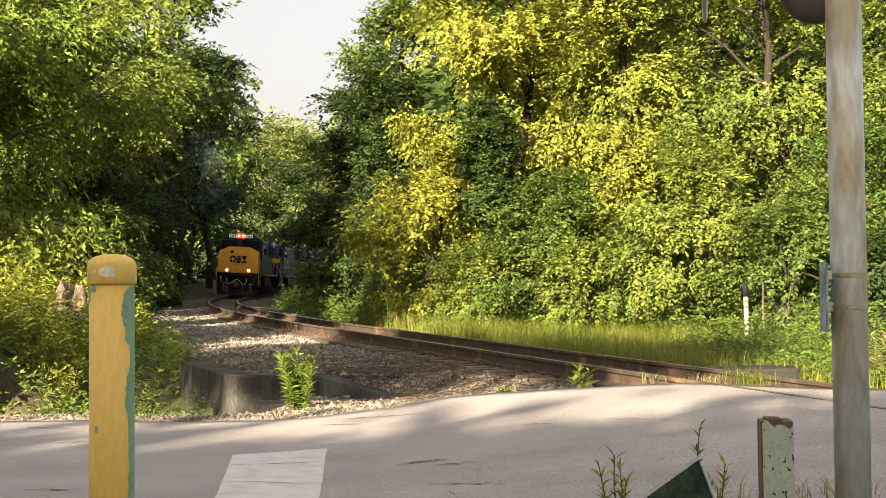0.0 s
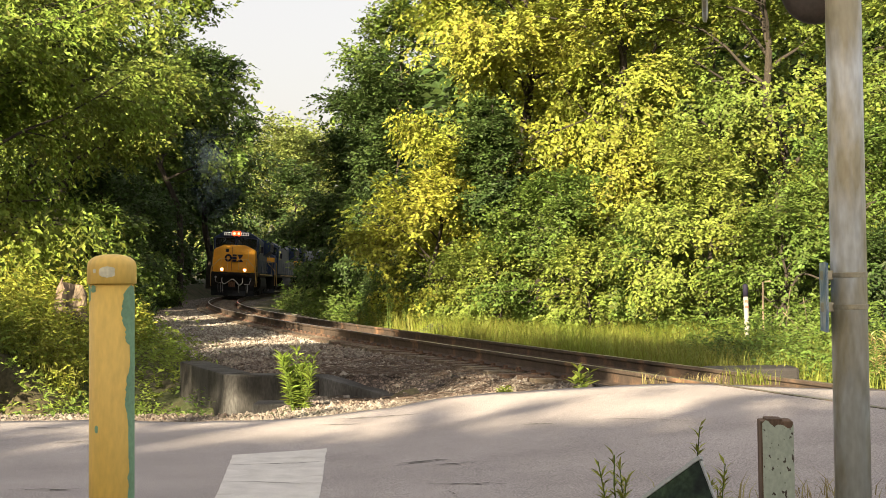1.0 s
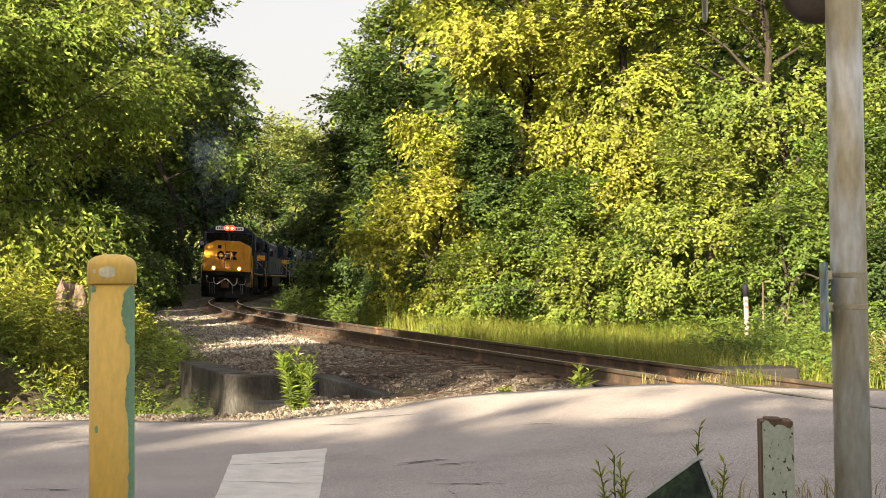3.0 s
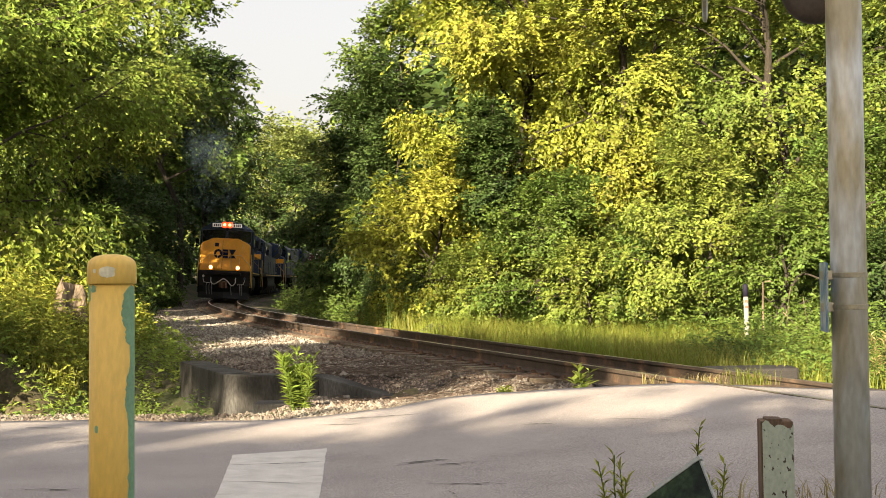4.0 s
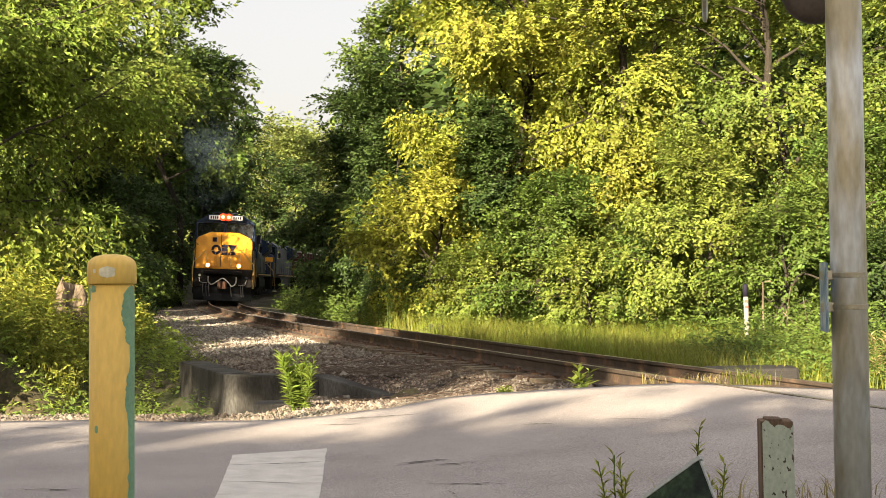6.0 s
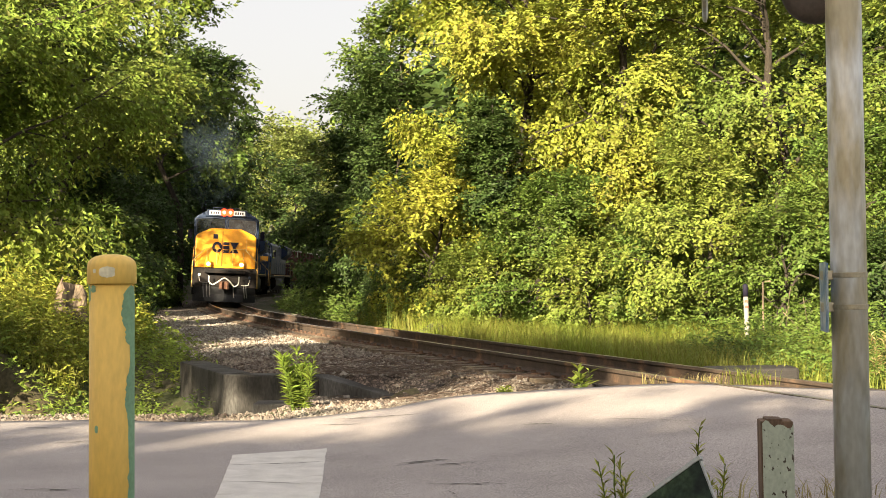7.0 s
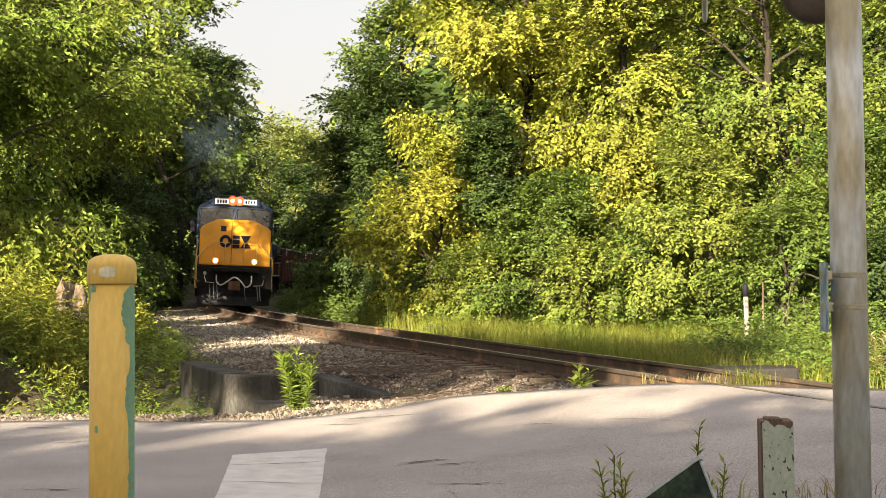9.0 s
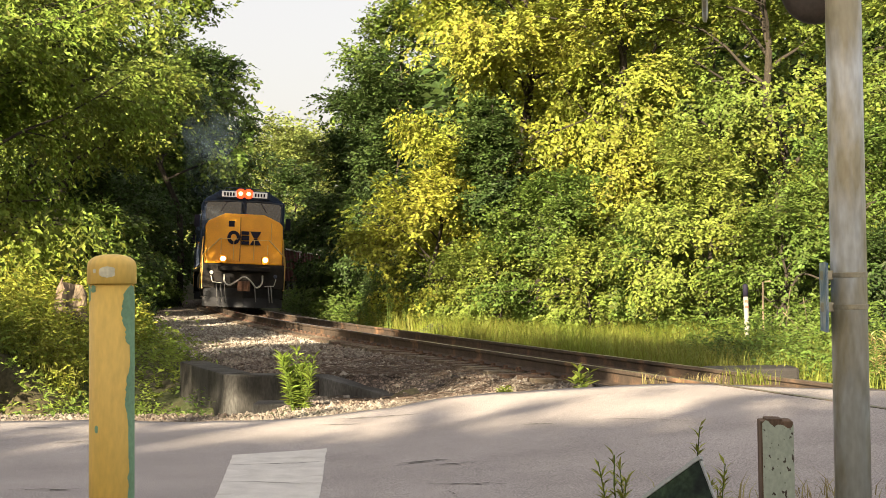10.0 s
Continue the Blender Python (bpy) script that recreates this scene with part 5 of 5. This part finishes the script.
def build_small():
    # utility marker and a stake behind the track
    z = float(ground_height(5.93, 27)[0])
    m = thing("marker_post", "white plastic marker post with a black top", "marker post", pose(5.93, 27, z - 0.1, 0, -2.0, 0))
    part("tube", lathe([(0.05, 0.0), (0.05, 0.5), (0.048, 1.0 - z + 0.02)], 14), M_MARKER, m, smooth=True)
    part("cap", lathe([(0.053, 1.0 - z + 0.02), (0.053, 1.24 - z), (0.03, 1.27 - z)], 14), M_BAR, m, "black cap", smooth=True)
    for k in range(2):
        part("red_mark", box(-0.035, 0.03, -0.056, -0.046, 0.80 - z + 0.11 * k, 0.845 - z + 0.11 * k), M_RED, m, "faded red label")
    part("stake", tube([(6.28, 27.2, -0.2), (6.27, 27.2, 1.2), (6.42, 27.2, 1.22)], 0.018, 6), M_STUMP).name = "thin_stake"
    tagged(bpy.data.objects["thin_stake"], "thin dead wooden stake among weeds", "stake")
    # rubber panel past the far rail
    p = thing("crossing_panel", "worn black rubber crossing panel beside the rail", "crossing panel", pose(3.9, 17.4, -0.01, 0, -0.6, -3))
    bm = box(-0.62, 0.50, -0.3, 0.3, 0.0, 0.17, 0.04)
    part("slab", bm, M_RUBBER, p)
    # concrete lump past the track
    x, y = -0.25, 34.6
    bm = bmesh.new()
    add_prism(bm, [(-0.55, -0.3), (0.35, -0.3), (0.32, 0.12), (0.05, 0.24), (-0.4, 0.0)], 1, -0.3, 0.3, 0.05)
    tagged(part("concrete_lump", bm, M_CONCRETE, None, "", pose(x, y, -0.02, 0, 0, 10)), "broken grey concrete lump in weeds", "rubble")
    # stump on the bank
    rng = random.Random(9)
    x, y = -6.55, 24.0
    z = float(ground_height(x, y)[0])
    bm = lathe([(0.42, -0.2), (0.34, 0.15), (0.27, 0.4), (0.25, 0.6), (0.16, 0.72)], 18)
    for v in bm.verts:
        a = math.atan2(v.co.y, v.co.x)
        k = 1 + 0.25 * math.sin(a * 3 + 1) + rng.uniform(-0.1, 0.1)
        v.co.x, v.co.y, v.co.z = v.co.x * k, v.co.y * k, v.co.z + (0.2 * math.sin(a * 2) + rng.uniform(-0.08, 0.08)) * (v.co.z > 0.5)
    tagged(part("tree_stump", bm, M_STUMP, None, "", pose(x, y, z, 6, 8, 0)), "jagged weathered tree stump on the bank", "tree stump")


def stalk_plant(x, y, z, h, stems, leaf, mat, seed, label, spread=0.1, width=0.3, n=26, name="weed"):
    """An upright weed: several stems, each with narrow leaves all the way up."""
    rng = np.random.default_rng(seed)
    w = thing(name, label, "weed", pose(x, y, z))
    wood, P, D, N = [], [], [], []
    for i in range(stems):
        a = rng.uniform(0, 2 * np.pi)
        hh = h * rng.uniform(0.6, 1.05)
        r0 = spread * rng.random() ** 0.5
        b = np.array([math.cos(a) * r0 * 0.5, math.sin(a) * r0 * 0.5, -0.03])
        t = b + [math.cos(a) * r0 + rng.normal(0, 0.02), math.sin(a) * r0 + rng.normal(0, 0.02), hh]
        pts = np.linspace(0, 1, 6)[:, None] * (t - b) + b
        pts[:, :2] += rng.normal(0, 0.006, (6, 2))
        wood.append(tube_arrays(pts, np.linspace(0.006, 0.002, 6) * (h / 0.6) ** 0.5, 5))
        u = np.sort(rng.uniform(0.12, 1.0, n))
        q = np.c_[[np.interp(u, np.linspace(0, 1, 6), pts[:, k]) for k in range(3)]].T
        az = np.arange(n) * 2.4 + a
        P.append(q), D.append(np.c_[np.cos(az), np.sin(az), 0.9 * u + rng.normal(0, 0.2, n)]), N.append(np.c_[-np.cos(az) * 0.5, -np.sin(az) * 0.5, np.ones(n)] + rng.normal(0, 0.2, (n, 3)))
    attach("stem", mesh_from("stem", *joined(wood)), M_GREEN, w)
    V, F = leaf_arrays(np.concatenate(P), np.concatenate(D), np.concatenate(N), leaf, rng, width)
    attach("leaves", mesh_from("leaves", V, F), mat, w)
    return w


def tuft(x, y, z, h, n, r, mat, seed, label):
    rng = np.random.default_rng(seed)
    px, py = x + rng.normal(0, r, n), y + rng.normal(0, r * 0.4, n)
    V, F = blades(px, py, h, rng, 0.7, 0.0035)
    V[:, 2] += z + 0.03 - np.repeat(ground_height(px, py), 6)
    tagged(attach("grass_tuft", mesh_from("grass_tuft", V, F), mat), label, "grass", kind="stuff")


build_bollard()
build_mast()
build_post()
build_board()
build_culvert()
build_small()
GW = "leafy green weed growing from the gravel"
stalk_plant(-1.60, 15.3, -0.15, 0.66, 18, 0.11, M_FRESH, 70, "tall bushy green weed on the gravel", 0.17, 0.28, 40)
stalk_plant(0.62, 13.7, 0.02, 0.20, 10, 0.08, M_LIME, 71, GW, 0.09, 0.5, 12)
stalk_plant(1.38, 13.75, 0.10, 0.30, 6, 0.12, M_LIME, 72, GW, 0.08, 0.45, 10)
stalk_plant(1.22, 13.8, 0.08, 0.10, 5, 0.06, M_LIME, 73, GW, 0.06, 0.5, 9)
stalk_plant(0.69, 5.6, -0.05, 0.64, 5, 0.06, M_YELLOW, 74, "slender green roadside weed", 0.04, 0.17, 80)
stalk_plant(1.10, 5.6, -0.05, 0.72, 4, 0.06, M_YELLOW, 75, "slender green roadside weed", 0.035, 0.17, 80)
tuft(2.02, 13.55, 0.19, 0.19, 40, 0.06, M_DRYGRASS, 80, "pale dry grass tuft by the rail")
tuft(3.08, 14.0, 0.19, 0.2, 120, 0.14, M_GRASS, 81, "green grass tuft between the rails")
tuft(2.65, 14.0, 0.17, 0.15, 70, 0.14, M_DRYGRASS, 82, "pale dry grass tuft between the rails")
tuft(1.95, 7.2, 0.04, 0.22, 120, 0.28, M_DRYGRASS, 83, "thin dry grass by the mast foot")
for i, (x, y, h) in enumerate(((-1.42, 36.0, 1.35), (-0.95, 36.3, 1.0), (-0.62, 36.6, 1.25), (-0.45, 36.2, 1.0), (-1.7, 37.4, 0.8), (-2.05, 37.8, 0.9))):
    stalk_plant(x, y, -0.05, h, 3, 0.13, M_GREEN, 90 + i, "tall pale green stalk of weed by the track", 0.08, 0.24, 40)

stalk_plant(5.02, 16.0, 0.12, 0.62, 5, 0.09, M_DRYGRASS, 97, "dry tan seed-headed weed beside the crossing", 0.10, 0.25, 30)
stalk_plant(5.15, 15.6, 0.12, 0.42, 6, 0.10, M_LIME, 98, "leafy green weed beside the crossing", 0.14, 0.4, 22)


def build_dead_stems():
    """Bare pale stems and a fallen branch before the dark thicket."""
    rng = random.Random(12)
    for x, y, h, lean in ((6.55, 26.6, 1.25, 0.10), (6.95, 26.4, 0.75, -0.45), (6.35, 26.8, 0.9, 0.35), (7.1, 26.7, 1.0, -0.2)):
        z = float(ground_height(x, y)[0]) - 0.05
        pts = smooth_path([(x, y, z), (x + lean * 0.3 + rng.uniform(-0.04, 0.04), y, z + h * 0.4), (x + lean * 0.6, y, z + h * 0.7), (x + lean + rng.uniform(-0.05, 0.05), y, z + h)], 4)
        tagged(part("dead_stem", tube(pts, 0.007, 5), M_STUMP), "thin bare pale stem among the weeds", "dead stem")
    pts = smooth_path([(6.5, 28.2, 0.1), (6.9, 27.8, 0.9), (7.1, 27.5, 1.35), (7.55, 27.2, 1.2)], 5)
    tagged(part("fallen_branch", tube(pts, 0.02, 6), M_BARK), "bare brown branch leaning in the thicket", "branch")


build_dead_stems()


def build_debris():
    """Dead twigs and bark shreds on the ballast slope."""
    rng = np.random.default_rng(31)
    pieces = []
    for i in range(1100):
        s, d = rng.normal(-15.5, 1.9), rng.uniform(1.5, 3.4)
        x, y, th = on_line(s, d)
        if y < ROAD_FAR + 0.2:
            continue
        z = float(bed_height(np.array([s]), np.array([d]))[0]) + 0.02 + rng.random() * 0.03
        a, L = rng.normal(0.2, 0.7), rng.uniform(0.06, 0.32)
        p = np.array([x, y, z])
        v = np.array([math.cos(a), math.sin(a), rng.normal(0, 0.12)]) * L
        pieces.append(tube_arrays([p, p + v * 0.5 + rng.normal(0, 0.01, 3), p + v], [0.0045, 0.004, 0.002], 4))
    V, F = joined(pieces)
    tagged(attach("dead_twigs", mesh_from("dead_twigs", V, F), M_TWIG), "dead brown twigs strewn over the ballast", "debris", kind="stuff")


build_debris()
build_stones(track)
build_ties(track)


# ---- exhaust haze over the train: thin grey puffs that drift ----
def smoke_material():
    m = bpy.data.materials.new("exhaust_haze")
    m.use_nodes = True
    n, link = m.node_tree.nodes, m.node_tree.links.new
    b = n["Principled BSDF"]
    b.inputs["Base Color"].default_value, b.inputs["Roughness"].default_value = (0.10, 0.15, 0.19, 1), 1.0
    b.inputs["Specular IOR Level"].default_value = 0.0
    tex = n.new("ShaderNodeTexNoise")
    tex.inputs["Scale"].default_value, tex.inputs["Detail"].default_value = 0.22, 1.0
    co = n.new("ShaderNodeTexCoord")
    link(co.outputs["Object"], tex.inputs["Vector"])
    r = n.new("ShaderNodeMapRange")
    for key, value in (("From Min", 0.3), ("From Max", 0.75), ("To Min", 0.0), ("To Max", 0.10)):
        r.inputs[key].default_value = value
    link(tex.outputs["Fac"], r.inputs["Value"])
    clear, mix = n.new("ShaderNodeBsdfTransparent"), n.new("ShaderNodeMixShader")
    link(r.outputs["Result"], mix.inputs["Fac"])
    link(clear.outputs["BSDF"], mix.inputs[1])
    link(b.outputs["BSDF"], mix.inputs[2])
    link(mix.outputs["Shader"], n["Material Output"].inputs["Surface"])
    return m


M_SMOKE = smoke_material()
PUFFS = []
for i, (x, y, z, r) in enumerate(((-13.3, 80, 7.4, 1.5), (-14.0, 87, 8.6, 1.8), (-12.6, 75, 6.6, 1.2), (-13.0, 78, 9.0, 1.6), (-13.6, 82, 10.0, 1.5), (-12.4, 74, 8.0, 1.3))):
    bm = bmesh.new()
    bmesh.ops.create_icosphere(bm, subdivisions=4, radius=r)
    for v in bm.verts:
        v.co *= 1 + 0.45 * noise.noise(v.co * 0.55 + Vector((i * 7, 0, 0)))
        v.co.z *= 1.35
    puff = part("smoke_puff", bm, M_SMOKE, smooth=True)
    tagged(puff, "thin blue-grey exhaust smoke above the locomotive", "smoke", "exhaust smoke")
    PUFFS.append((puff, (x, y, z)))


# ---- movement of the train and its smoke ----
def line_arc(t):
    """Arc of the leading truck's centre on the line at t seconds."""
    return 70.74 - 4.955 * t + 0.00653 * t * t


def on_track(arc, spacing):
    """The pose of a vehicle whose leading truck is at arc."""
    ax, ay, _ = on_line(arc)
    bx, by, _ = on_line(arc + spacing)
    fwd = Vector((ax - bx, ay - by, 0)).normalized()
    left = Vector((0, 0, 1)).cross(fwd)
    left = (left - Vector((0, 0, BANK))).normalized()
    up = fwd.cross(left)
    m = Matrix((fwd, left, up)).transposed().to_4x4()
    m.translation = ((ax + bx) / 2, (ay + by) / 2, RAIL_Z)
    return m


def motions():
    for vehicle, behind, spacing in TRAIN:
        walk(vehicle, [(t, on_track(line_arc(t) + behind, spacing)) for t in np.arange(0, 10.01, 0.5)])
    for i, (puff, (x, y, z)) in enumerate(PUFFS):
        walk(puff, [(t, pose(x + 0.05 * t, y - 0.3 * t, z + (0.03 + 0.015 * i) * t, 0, 0, 3 * t)) for t in (0.0, 2.5, 5.0, 7.5, 10.0)])
    turn = [(t, math.degrees((line_arc(0) - line_arc(t)) / 0.53)) for t in np.arange(0, 10.01, 0.125)]
    for wheel, place in WHEELS:
        walk(wheel, [(t, pose(*place, 0, a, 0)) for t, a in turn])


motions()
